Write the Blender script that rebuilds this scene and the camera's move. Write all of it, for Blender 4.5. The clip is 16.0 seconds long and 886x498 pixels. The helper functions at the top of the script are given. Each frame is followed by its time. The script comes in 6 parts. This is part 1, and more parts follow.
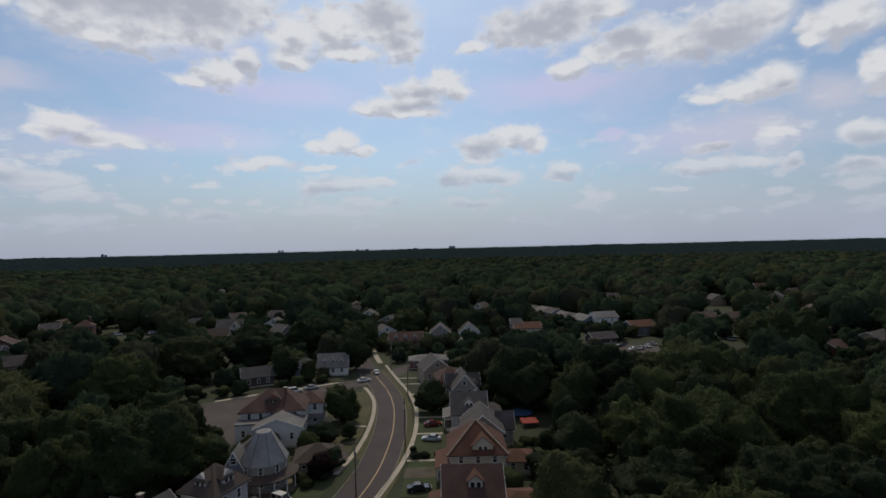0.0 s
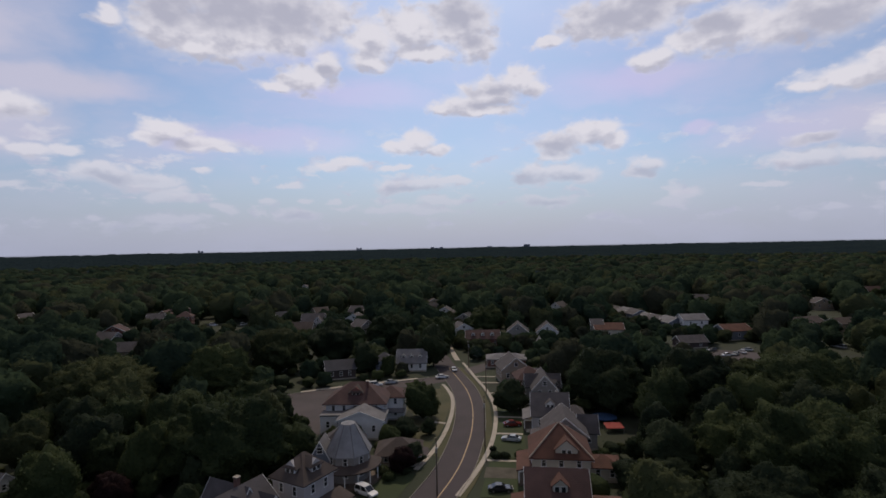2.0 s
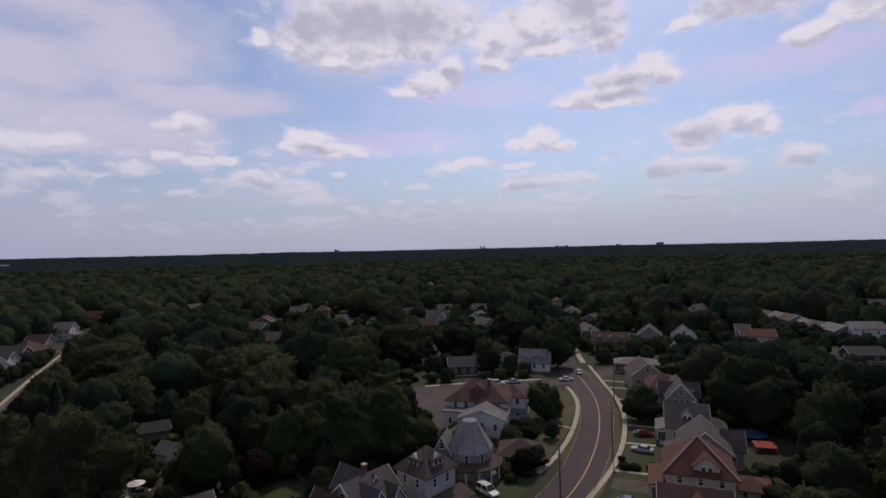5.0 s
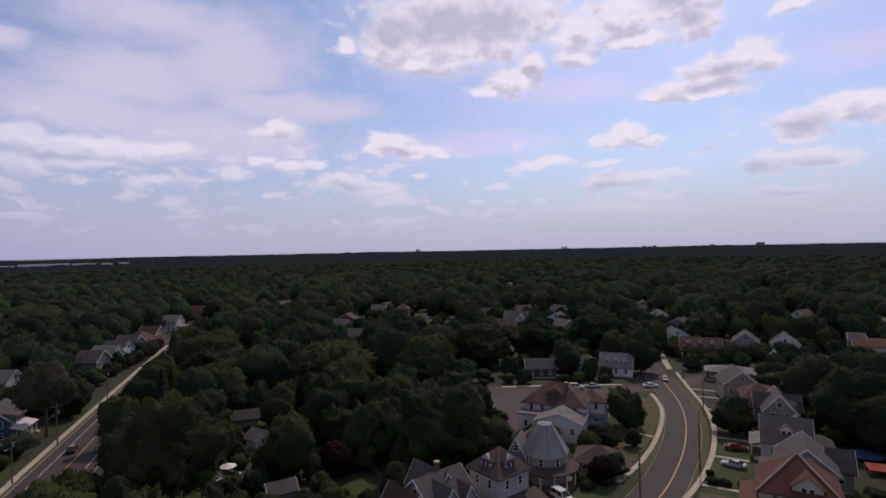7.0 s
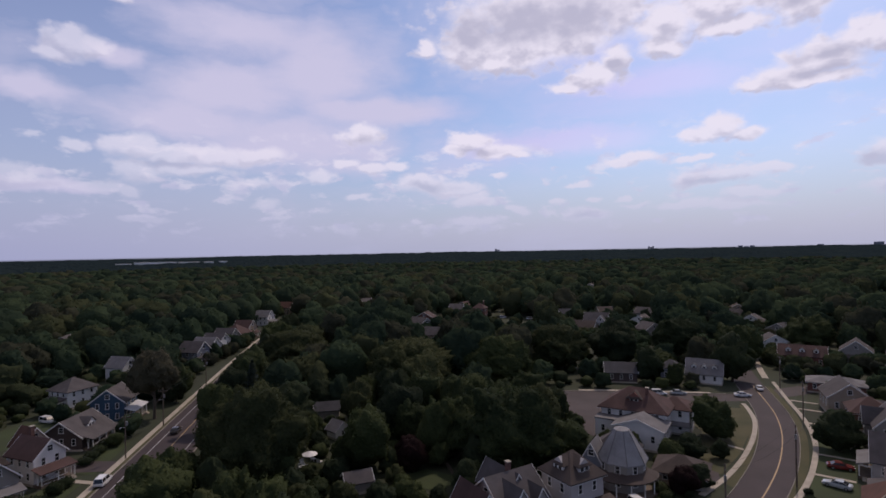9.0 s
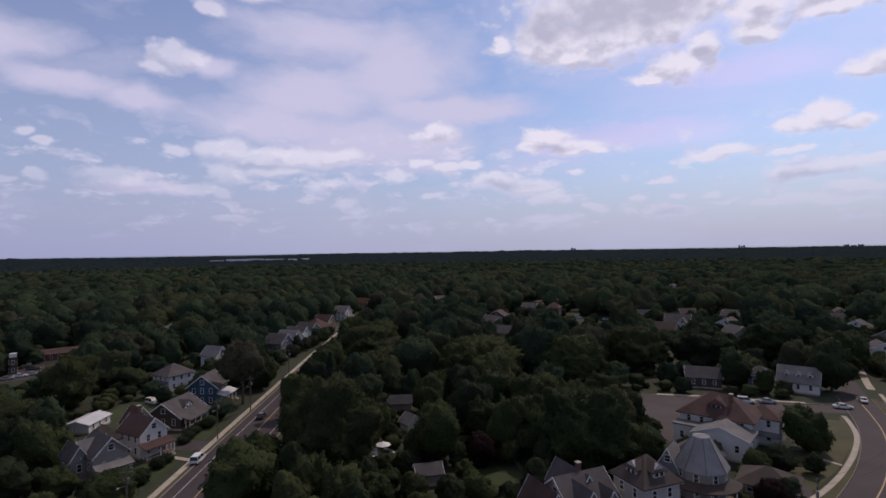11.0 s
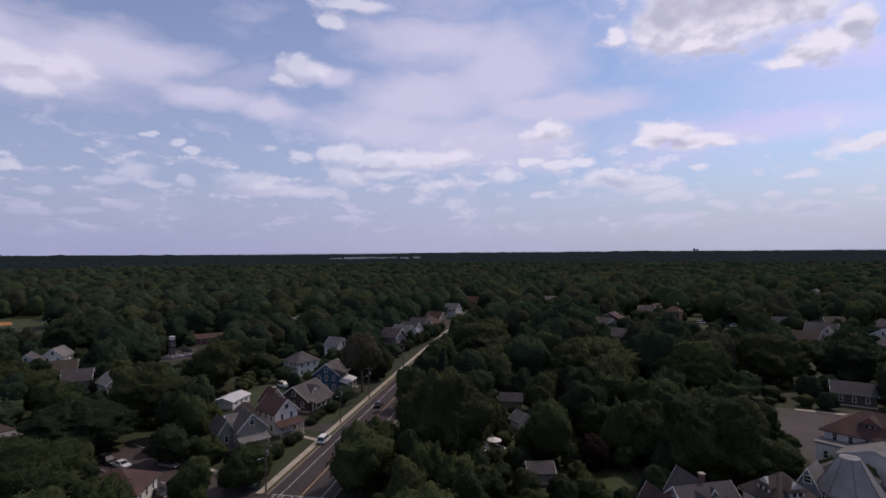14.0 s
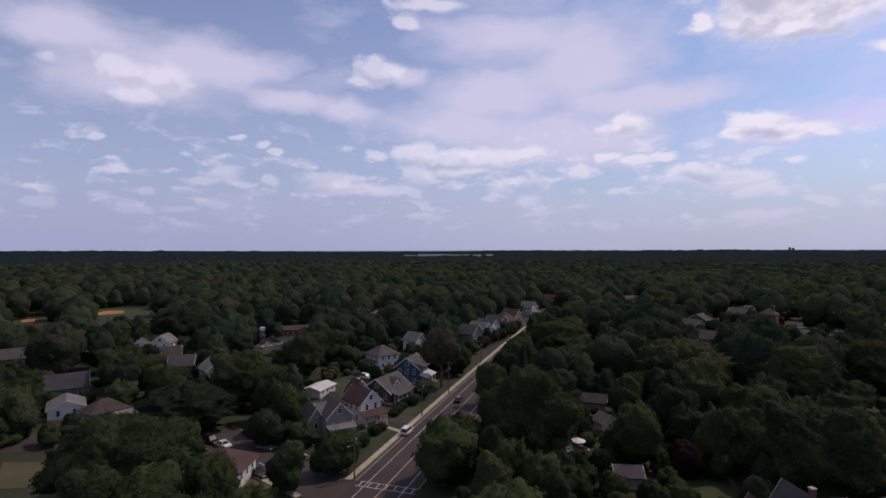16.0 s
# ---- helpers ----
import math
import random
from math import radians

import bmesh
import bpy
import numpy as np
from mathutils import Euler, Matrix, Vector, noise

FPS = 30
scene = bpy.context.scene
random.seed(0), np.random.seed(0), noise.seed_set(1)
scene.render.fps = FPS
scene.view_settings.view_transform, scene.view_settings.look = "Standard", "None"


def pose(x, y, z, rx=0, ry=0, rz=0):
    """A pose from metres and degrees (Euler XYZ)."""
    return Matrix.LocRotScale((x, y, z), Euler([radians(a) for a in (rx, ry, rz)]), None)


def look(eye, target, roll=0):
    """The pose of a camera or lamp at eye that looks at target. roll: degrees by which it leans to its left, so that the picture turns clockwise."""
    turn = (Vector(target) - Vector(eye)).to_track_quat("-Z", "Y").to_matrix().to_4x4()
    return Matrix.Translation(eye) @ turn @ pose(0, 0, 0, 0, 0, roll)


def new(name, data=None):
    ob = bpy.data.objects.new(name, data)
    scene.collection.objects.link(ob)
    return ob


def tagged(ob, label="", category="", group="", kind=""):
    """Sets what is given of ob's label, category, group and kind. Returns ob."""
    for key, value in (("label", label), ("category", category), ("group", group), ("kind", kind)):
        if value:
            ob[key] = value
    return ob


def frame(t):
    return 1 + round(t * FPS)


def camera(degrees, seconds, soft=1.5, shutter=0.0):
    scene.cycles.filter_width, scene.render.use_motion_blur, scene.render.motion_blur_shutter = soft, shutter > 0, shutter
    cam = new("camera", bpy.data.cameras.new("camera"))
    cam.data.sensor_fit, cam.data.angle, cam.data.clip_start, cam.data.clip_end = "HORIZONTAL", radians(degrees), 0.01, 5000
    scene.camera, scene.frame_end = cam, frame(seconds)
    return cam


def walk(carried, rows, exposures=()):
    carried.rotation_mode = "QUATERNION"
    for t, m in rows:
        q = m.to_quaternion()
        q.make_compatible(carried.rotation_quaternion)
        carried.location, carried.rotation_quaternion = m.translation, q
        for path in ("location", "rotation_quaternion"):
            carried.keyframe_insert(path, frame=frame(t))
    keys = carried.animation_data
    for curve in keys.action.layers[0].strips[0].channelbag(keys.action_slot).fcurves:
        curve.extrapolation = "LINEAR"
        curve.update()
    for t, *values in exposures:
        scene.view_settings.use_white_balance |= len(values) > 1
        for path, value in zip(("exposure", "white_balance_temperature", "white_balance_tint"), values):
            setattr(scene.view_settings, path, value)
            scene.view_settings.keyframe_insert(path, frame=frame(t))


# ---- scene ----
cam = camera(79.92, 16.0, soft=1.6)
ROWS = (
    (0, 0.00, 0.00, 45.36, 89.81, 1.40, -0.19), (0.5, -0.54, 0.27, 45.32, 89.93, 1.14, 1.76), (1, -0.97, 0.54, 45.27, 89.85, 1.11, 3.74),
    (1.5, -1.32, 0.82, 45.23, 89.80, 1.20, 5.82), (2, -1.56, 1.09, 45.19, 89.78, 1.15, 7.83), (2.5, -1.73, 1.37, 45.14, 89.88, 1.13, 10.09),
    (3, -1.81, 1.64, 45.11, 89.88, 1.20, 12.38), (3.5, -1.83, 1.90, 45.08, 89.79, 1.17, 14.48), (4, -1.77, 2.16, 45.04, 89.84, 1.22, 16.76),
    (6.5, -0.79, 3.22, 44.87, 89.98, 1.24, 27.55), (7, -0.49, 3.37, 44.84, 90.10, 1.19, 29.81), (7.5, -0.17, 3.50, 44.81, 90.28, 1.16, 32.01),
    (8, 0.16, 3.60, 44.78, 90.24, 1.13, 34.18), (8.5, 0.50, 3.67, 44.74, 90.15, 1.09, 36.33), (9, 0.83, 3.72, 44.71, 90.25, 1.11, 38.37),
    (11.5, 2.27, 3.36, 44.52, 90.24, 0.76, 48.36), (12, 2.46, 3.16, 44.46, 90.34, 0.63, 50.33), (12.5, 2.60, 2.93, 44.42, 90.36, 0.69, 52.26),
    (13, 2.70, 2.64, 44.38, 90.25, 0.65, 54.10), (13.5, 2.73, 2.29, 44.32, 90.31, 0.54, 56.09), (14, 2.70, 1.89, 44.27, 90.31, 0.48, 58.08),
    (14.5, 2.59, 1.44, 44.20, 90.14, 0.46, 59.95), (15, 2.41, 0.92, 44.15, 90.30, 0.33, 62.06), (15.5, 2.14, 0.35, 44.09, 90.22, 0.27, 63.88),
    (16, 1.77, -0.29, 44.02, 90.08, 0.16, 65.88))
walk(cam, [(row[0], pose(*row[1:])) for row in ROWS], exposures=((0, -0.1, 6450, 3), (2, -0.07, 6450, 11), (3.5, -0.05, 6450, 16), (6.4, -0.07, 6450, 19), (7, 0.08, 6450, 20), (9, 0.06, 6300, 20), (12.5, 0.05, 6250, 19), (16, 0.11, 6300, 19)))

# ---- light ----
SUN_AZ, SUN_EL = 5.0, 51.0  # degrees to the left of +y, and up
sun_way = Vector((-math.sin(radians(SUN_AZ)) * math.cos(radians(SUN_EL)), math.cos(radians(SUN_AZ)) * math.cos(radians(SUN_EL)), math.sin(radians(SUN_EL))))
sun = new("sun", bpy.data.lights.new("sun", "SUN"))
sun.data.energy, sun.data.angle, sun.data.color = 1.65, radians(1.0), (1.0, 0.85, 0.69)
sun.matrix_world = look(sun_way * 300, (0, 0, 0))

world = bpy.data.worlds.new("sky")
scene.world = world
world.use_nodes = True
wt = world.node_tree
wt.nodes.clear()


def wn(kind, *ins, operation="", clamp=False):
    n = wt.nodes.new("ShaderNode" + kind)
    if operation:
        n.operation = operation
    if clamp:
        n.use_clamp = True
    for i, value in enumerate(ins):
        if value is None:
            continue
        if isinstance(value, bpy.types.NodeSocket):
            wt.links.new(value, n.inputs[i])
        else:
            n.inputs[i].default_value = value
    return n


def wm(op, *ins, clamp=False):
    return wn("Math", *ins, operation=op, clamp=clamp).outputs[0]


def ramp_between(value, lo, hi, to_lo=0.0, to_hi=1.0):
    n = wn("MapRange", value, lo, hi, to_lo, to_hi)
    n.interpolation_type = "SMOOTHSTEP"
    return n.outputs[0]


way = wn("TexCoord").outputs["Generated"]
sep = wn("SeparateXYZ", way)
azimuth = wm("MULTIPLY", wm("ARCTAN2", wm("MULTIPLY", sep.outputs[0], -1.0), sep.outputs[1]), 57.2958)
height = wm("MULTIPLY", wm("ARCSINE", sep.outputs[2]), 57.2958)
chart = wn("CombineXYZ", azimuth, height, 0.0).outputs[0]


def cloud_noise(at, scale, detail, roughness):
    n = wn("TexNoise", at)
    n.inputs["Scale"].default_value, n.inputs["Detail"].default_value, n.inputs["Roughness"].default_value = scale, detail, roughness
    return n


stretch = wn("VectorMath", chart, (1.0, 1.45, 1.0), operation="MULTIPLY").outputs[0]
coarse = cloud_noise(stretch, 0.3, 3.0, 0.55)
lift = wn("VectorMath", coarse.outputs["Color"], (0.5, 0.5, 0.5), operation="SUBTRACT").outputs[0]
bend = wn("VectorMath", lift, (3.0, 1.6, 0.0), operation="MULTIPLY").outputs[0]
warped = wn("VectorMath", chart, bend, operation="ADD").outputs[0]
fine = cloud_noise(stretch, 0.55, 3.0, 0.5)
fine_above = cloud_noise(wn("VectorMath", stretch, (-0.3, 0.7, 0.0), operation="ADD").outputs[0], 0.6, 2.0, 0.45)
streak = cloud_noise(wn("VectorMath", warped, (0.06, 0.16, 1.0), operation="MULTIPLY").outputs[0], 1.0, 6.0, 0.55)

fields = {"puff": None, "above": None, "core": None, "veil": None}
upper = wn("VectorMath", warped, (0.0, 0.8, 0.0), operation="ADD").outputs[0]


def blob(field, az, el, half_w, half_h, blend):
    n = wn("VectorMath", upper if field == "above" else warped, (1 / half_w, 1 / half_h, 0), (-az / half_w, -el / half_h, 0), operation="MULTIPLY_ADD")
    d = wn("VectorMath", n.outputs[0], operation="LENGTH").outputs["Value"]
    fields[field] = d if fields[field] is None else wm("SMOOTH_MIN", fields[field], d, blend)


def puff(az, el, half_w, half_h):
    """One heap of a cumulus cloud: where it stands in the sky and its half width and height, in degrees."""
    blob("puff", az, el, half_w * 1.1, half_h * 1.16, 0.2)
    blob("above", az, el, half_w * 1.1, half_h * 1.16, 0.2)


def grey_base(az, el, half_w, half_h):
    blob("core", az, el, half_w, half_h, 0.3)


def veil(az, el, half_w, half_h):
    blob("veil", az, el, half_w, half_h, 0.5)


puff(-20.9, 19.5, 4.0, 2.02)
puff(-24.6, 18.7, 3.5, 1.74)
puff(-29.0, 19.3, 4.2, 2.37)
puff(-31.8, 19.9, 2.7, 1.83)
puff(-14.2, 18.0, 2.3, 1.07)
puff(-17.1, 18.9, 2.5, 1.15)
puff(-32.5, 14.3, 2.4, 1.35)
puff(-29.4, 13.9, 3.3, 1.10)
puff(-27.0, 13.5, 2.0, 0.62)
puff(-37.9, 18.2, 3.1, 1.73)
puff(-35.6, 17.3, 1.2, 0.63)
puff(-40.2, 13.7, 1.3, 1.76)
puff(-38.9, 8.7, 2.2, 1.02)
puff(-38.9, 6.2, 2.1, 0.66)
puff(-38.8, 4.8, 1.7, 0.47)
puff(-39.2, 3.3, 1.5, 0.38)
puff(-26.8, 7.3, 3.2, 0.81)
puff(-30.6, 7.2, 1.6, 0.62)
puff(-33.8, 7.0, 0.8, 0.70)
puff(-27.3, 9.0, 1.8, 0.53)
puff(-33.1, 9.6, 1.2, 0.45)
puff(-17.0, 4.9, 1.6, 0.52)
puff(-15.6, 3.9, 1.4, 0.41)
puff(-32.8, 4.3, 1.0, 0.36)
puff(-23.8, 5.2, 1.8, 0.28)
puff(-28.7, 2.7, 1.2, 0.32)
puff(-7.8, 21.9, 3.6, 1.82)
puff(-12.6, 22.3, 5.2, 2.29)
puff(-17.2, 23.0, 3.4, 1.23)
puff(-4.1, 20.5, 1.8, 0.64)
puff(34.8, 21.3, 3.9, 2.52)
puff(29.8, 21.2, 6.4, 2.59)
puff(24.4, 22.0, 5.4, 2.61)
puff(19.5, 23.1, 2.7, 2.32)
puff(32.1, 19.5, 3.4, 1.05)
puff(27.3, 23.9, 11.1, 2.26)
puff(39.7, 21.0, 1.2, 0.84)
puff(15.3, 21.4, 3.1, 2.12)
puff(15.4, 19.3, 2.4, 1.09)
puff(11.0, 22.3, 4.2, 2.34)
puff(5.6, 23.0, 4.1, 2.53)
puff(3.9, 20.7, 2.6, 1.56)
puff(9.3, 20.1, 3.6, 0.75)
puff(20.0, 18.7, 1.7, 1.31)
puff(22.1, 17.4, 3.0, 1.39)
puff(24.8, 16.5, 1.8, 0.67)
puff(-0.3, 17.2, 2.8, 1.33)
puff(-2.0, 16.2, 1.8, 0.96)
puff(2.3, 15.8, 3.2, 1.53)
puff(5.8, 14.9, 3.2, 1.01)
puff(7.9, 14.8, 1.5, 0.56)
puff(2.9, 14.2, 3.5, 0.56)
puff(10.4, 11.3, 1.9, 1.17)
puff(11.9, 10.8, 2.1, 0.82)
puff(8.6, 10.5, 1.8, 0.58)
puff(-9.4, 11.6, 1.7, 1.05)
puff(-7.4, 11.3, 2.0, 1.18)
puff(-4.8, 10.7, 2.4, 1.37)
puff(-10.6, 10.5, 1.2, 0.73)
puff(-4.3, 9.6, 1.9, 0.67)
puff(-2.1, 7.6, 2.1, 1.14)
puff(-4.8, 7.7, 2.6, 1.00)
puff(-7.3, 7.3, 1.8, 0.77)
puff(-13.4, 8.1, 1.6, 0.78)
puff(-12.7, 7.2, 1.4, 0.63)
puff(18.0, 9.0, 2.1, 0.66)
puff(19.3, 8.6, 1.8, 0.42)
puff(12.8, 8.5, 1.8, 0.36)
puff(9.5, 6.9, 2.7, 0.78)
puff(12.6, 6.5, 3.0, 0.72)
puff(6.5, 7.2, 1.8, 0.47)
puff(8.4, 5.0, 2.4, 0.54)
puff(13.9, 4.3, 2.7, 0.49)
puff(9.6, 4.0, 3.6, 0.48)
puff(30.1, 4.3, 1.2, 0.47)
puff(26.0, 5.0, 0.9, 0.30)
puff(23.9, 6.6, 1.0, 0.30)
puff(22.4, 5.2, 0.9, 0.30)
puff(23.0, 3.7, 2.1, 0.61)
puff(19.6, 5.1, 0.7, 0.30)
puff(35.1, 11.5, 2.5, 1.00)
puff(31.7, 10.6, 2.6, 0.80)
puff(29.7, 10.1, 1.0, 0.40)
puff(36.7, 10.7, 1.6, 0.56)
puff(40.0, 7.2, 3.1, 0.78)
puff(36.3, 6.7, 2.4, 0.68)
puff(35.2, 5.2, 1.9, 0.46)
puff(32.3, 8.0, 1.0, 0.29)
puff(34.7, 3.2, 2.5, 0.41)
puff(41.6, 3.3, 1.0, 0.33)
puff(-3.4, 4.7, 3.2, 0.51)
puff(-15.8, 4.2, 1.3, 0.51)
puff(-17.5, 4.9, 0.9, 0.35)
puff(46.9, 12.4, 2.3, 1.04)
puff(72.8, 10.0, 1.3, 0.54)
puff(68.4, 10.2, 2.3, 1.24)
puff(65.6, 9.7, 3.4, 1.06)
puff(61.6, 9.8, 3.6, 0.99)
puff(57.3, 10.1, 2.7, 0.84)
puff(68.4, 8.2, 2.3, 1.14)
puff(68.9, 6.3, 1.1, 0.52)
puff(64.1, 8.4, 4.0, 0.65)
puff(51.7, 8.0, 1.7, 0.76)
puff(48.7, 9.5, 1.5, 0.53)
puff(45.8, 9.0, 2.1, 0.59)
puff(43.3, 9.2, 1.5, 0.48)
puff(40.9, 7.5, 2.4, 0.84)
puff(37.9, 7.0, 2.4, 0.60)
puff(58.4, 7.3, 1.9, 0.57)
puff(34.8, 5.7, 1.8, 0.73)
puff(35.5, 3.3, 2.1, 0.49)
puff(47.6, 5.9, 1.5, 0.42)
puff(56.8, 5.2, 1.4, 0.46)
puff(73.5, 18.5, 2.3, 1.27)
puff(71.4, 18.7, 1.3, 0.74)
puff(74.5, 17.4, 1.4, 0.63)
puff(78.2, 7.4, 2.7, 0.82)
puff(77.0, 6.5, 3.5, 0.59)
puff(71.6, 6.5, 3.6, 0.48)
puff(96.9, 16.3, 2.2, 1.16)
puff(93.7, 16.0, 2.4, 1.30)
puff(96.0, 14.2, 2.3, 0.80)
puff(88.7, 7.8, 2.0, 0.72)
puff(90.0, 7.0, 1.6, 0.44)
puff(86.6, 6.7, 1.1, 0.34)
puff(84.0, 7.0, 1.1, 0.57)
puff(95.6, 5.6, 1.2, 0.42)
puff(89.0, 4.8, 1.5, 0.45)
puff(85.0, 10.6, 0.8, 0.45)
puff(83.4, 10.0, 0.8, 0.34)
puff(86.8, 11.3, 0.5, 0.28)
puff(103.2, 4.1, 1.0, 0.48)
puff(103.4, 5.5, 1.2, 0.29)
puff(99.1, 10.1, 0.9, 0.30)
puff(67.3, 24.8, 4.0, 0.71)
puff(69.7, 23.3, 1.5, 0.72)
puff(96.0, 3.9, 1.8, 0.32)
puff(92.2, 3.9, 1.5, 0.27)
puff(67.6, 3.6, 1.8, 0.37)
grey_base(-29.0, 18.6, 3.5, 1.91)
grey_base(-20.1, 19.8, 2.7, 1.01)
grey_base(-26.6, 17.6, 2.9, 0.89)
grey_base(-33.2, 13.7, 1.3, 0.48)
grey_base(-39.4, 16.8, 1.5, 0.52)
grey_base(-39.3, 8.2, 1.5, 0.56)
grey_base(-38.5, 6.0, 1.5, 0.38)
grey_base(-27.3, 6.6, 2.7, 0.48)
grey_base(-33.8, 6.9, 0.6, 0.40)
grey_base(-27.4, 8.9, 1.5, 0.42)
grey_base(-11.4, 21.9, 5.3, 1.54)
grey_base(-13.8, 22.9, 2.9, 1.00)
grey_base(29.1, 23.0, 8.1, 2.02)
grey_base(23.8, 22.8, 4.8, 2.06)
grey_base(34.8, 22.1, 2.8, 1.50)
grey_base(5.6, 23.5, 2.9, 1.51)
grey_base(4.2, 21.0, 1.5, 0.93)
grey_base(20.0, 18.2, 1.2, 0.55)
grey_base(1.4, 16.1, 2.6, 0.54)
grey_base(2.3, 14.8, 3.2, 0.50)
grey_base(-1.1, 15.7, 1.7, 0.54)
grey_base(10.1, 10.1, 2.4, 0.35)
grey_base(-5.1, 10.4, 2.2, 0.99)
grey_base(-8.2, 10.5, 1.5, 0.64)
grey_base(-1.5, 7.2, 1.8, 0.69)
grey_base(-5.3, 7.2, 1.8, 0.45)
grey_base(-13.2, 7.3, 1.4, 0.52)
grey_base(11.4, 6.3, 3.3, 0.48)
grey_base(23.0, 3.6, 1.5, 0.36)
grey_base(34.5, 10.5, 2.2, 0.34)
grey_base(39.7, 7.0, 2.3, 0.44)
grey_base(-3.4, 4.5, 2.2, 0.34)
grey_base(46.9, 11.8, 1.7, 0.47)
grey_base(64.1, 7.0, 3.0, 0.49)
grey_base(65.6, 8.8, 3.4, 0.32)
grey_base(78.2, 6.3, 2.9, 0.53)
veil(-18.0, 11.0, 1.4, 0.56)
veil(-13.6, 16.1, 9.8, 1.64)
veil(-37.1, 12.1, 3.5, 1.86)
veil(25.4, 11.4, 7.4, 1.33)
veil(-30.7, 10.1, 9.1, 2.04)
veil(16.7, 16.0, 8.5, 1.47)
veil(33.4, 10.7, 6.2, 1.59)
veil(49.2, 15.2, 2.4, 0.79)
veil(52.2, 12.3, 2.0, 0.68)
veil(61.8, 12.0, 2.1, 0.75)
veil(70.1, 18.2, 2.7, 0.95)
veil(74.5, 6.3, 4.4, 0.69)
veil(59.3, 21.4, 8.0, 2.99)
veil(51.5, 18.4, 6.4, 4.31)
veil(46.2, 14.7, 7.8, 1.59)
veil(58.8, 16.3, 7.5, 3.18)
veil(63.1, 12.8, 9.1, 2.12)
veil(55.1, 11.6, 11.1, 3.38)
veil(76.7, 14.6, 3.0, 1.13)
veil(95.6, 15.3, 8.8, 2.72)
veil(101.2, 19.0, 6.1, 2.24)
veil(88.2, 17.7, 8.4, 2.06)
veil(81.6, 15.4, 6.2, 1.37)
veil(102.6, 16.5, 1.2, 0.45)

noise_c = wm("SUBTRACT", coarse.outputs["Fac"], 0.5)
noise_f = wm("SUBTRACT", fine.outputs["Fac"], 0.5)
billow = wm("ABSOLUTE", noise_f)
rough = wm("SUBTRACT", wm("ADD", wm("MULTIPLY", noise_c, 0.7), wm("MULTIPLY", noise_f, 0.9)), wm("MULTIPLY", billow, 0.9))
edge = wm("ADD", wm("ADD", fields["puff"], rough), 0.12)
# Cloud cover added above the view, unseen, to hold down the fill light.
high = wn("TexNoise", wn("VectorMath", way, (1, 1, 2.0), operation="MULTIPLY").outputs[0])
high.inputs["Scale"].default_value, high.inputs["Detail"].default_value = 2.2, 6.0
overhead = wm("MULTIPLY", ramp_between(high.outputs["Fac"], 0.34, 0.5), ramp_between(height, 28.0, 36.0))
cover = wm("MULTIPLY", ramp_between(edge, 1.25, 0.6), wm("MULTIPLY", ramp_between(height, 3.0, 13.0, 0.6, 0.96), ramp_between(azimuth, 30.0, 85.0, 1.0, 0.55)))
crumbs = wn("TexNoise", wn("VectorMath", warped, (0.26, 0.62, 1.0), operation="MULTIPLY").outputs[0])
crumbs.inputs["Scale"].default_value, crumbs.inputs["Detail"].default_value, crumbs.inputs["Roughness"].default_value = 1.0, 5.0, 0.55
scatter = wm("MULTIPLY", ramp_between(crumbs.outputs["Fac"], 0.52, 0.66), wm("MULTIPLY", ramp_between(height, 0.8, 3.0, 0.0, 0.6), ramp_between(height, 15.0, 8.0)))
relief = wm("SUBTRACT", fine_above.outputs["Fac"], fine.outputs["Fac"])
sunny = wm("ADD", wm("SUBTRACT", fields["above"], fields["puff"]), wm("MULTIPLY", relief, -1.6))
under = wm("MULTIPLY", ramp_between(sunny, 0.3, -0.6), wm("MULTIPLY", ramp_between(edge, 1.25, 0.8), ramp_between(height, 4.0, 17.0, 0.4, 0.8)))
shade_edge = wm("ADD", fields["core"], wm("ADD", wm("MULTIPLY", noise_c, 0.8), wm("MULTIPLY", relief, -1.3)))
shade = wm("MAXIMUM", ramp_between(shade_edge, 1.7, 0.1, 0.0, 0.95), under)
wisp = wm("SUBTRACT", streak.outputs["Fac"], 0.5)
thin = wm("MULTIPLY", ramp_between(wm("ADD", fields["veil"], wm("MULTIPLY", wisp, 2.4)), 1.7, 0.3), 0.9)
thin = wm("MAXIMUM", thin, wm("MULTIPLY", ramp_between(wisp, -0.12, 0.2), 0.5))
near_puff = wm("MULTIPLY", ramp_between(edge, 1.8, 1.0), 0.25)
thin = wm("MAXIMUM", wm("MAXIMUM", thin, near_puff), wm("MULTIPLY", ramp_between(azimuth, 38.0, 62.0, 0.0, 0.3), ramp_between(height, 26.0, 12.0, 0.5, 1.0)))

sky = wn("TexSky")
sky.sky_type, sky.sun_disc, sky.sun_elevation, sky.sun_rotation = "NISHITA", False, radians(SUN_EL), radians(-SUN_AZ)
sky.altitude, sky.air_density, sky.dust_density, sky.ozone_density = 50.0, 1.0, 2.0, 1.2
white = wn("RGB")
white.outputs[0].default_value = (7.7, 7.45, 7.95, 1)
grey = wn("RGB")
grey.outputs[0].default_value = (4.5, 4.5, 5.4, 1)
veil_c = wn("RGB")
veil_c.outputs[0].default_value = (5.8, 5.65, 6.9, 1)


def wmix(fac, a, b):
    n = wn("Mix")
    n.data_type = "RGBA"
    wt.links.new(fac, n.inputs[0])
    wt.links.new(a, n.inputs[6])
    wt.links.new(b, n.inputs[7])
    return n.outputs[2]


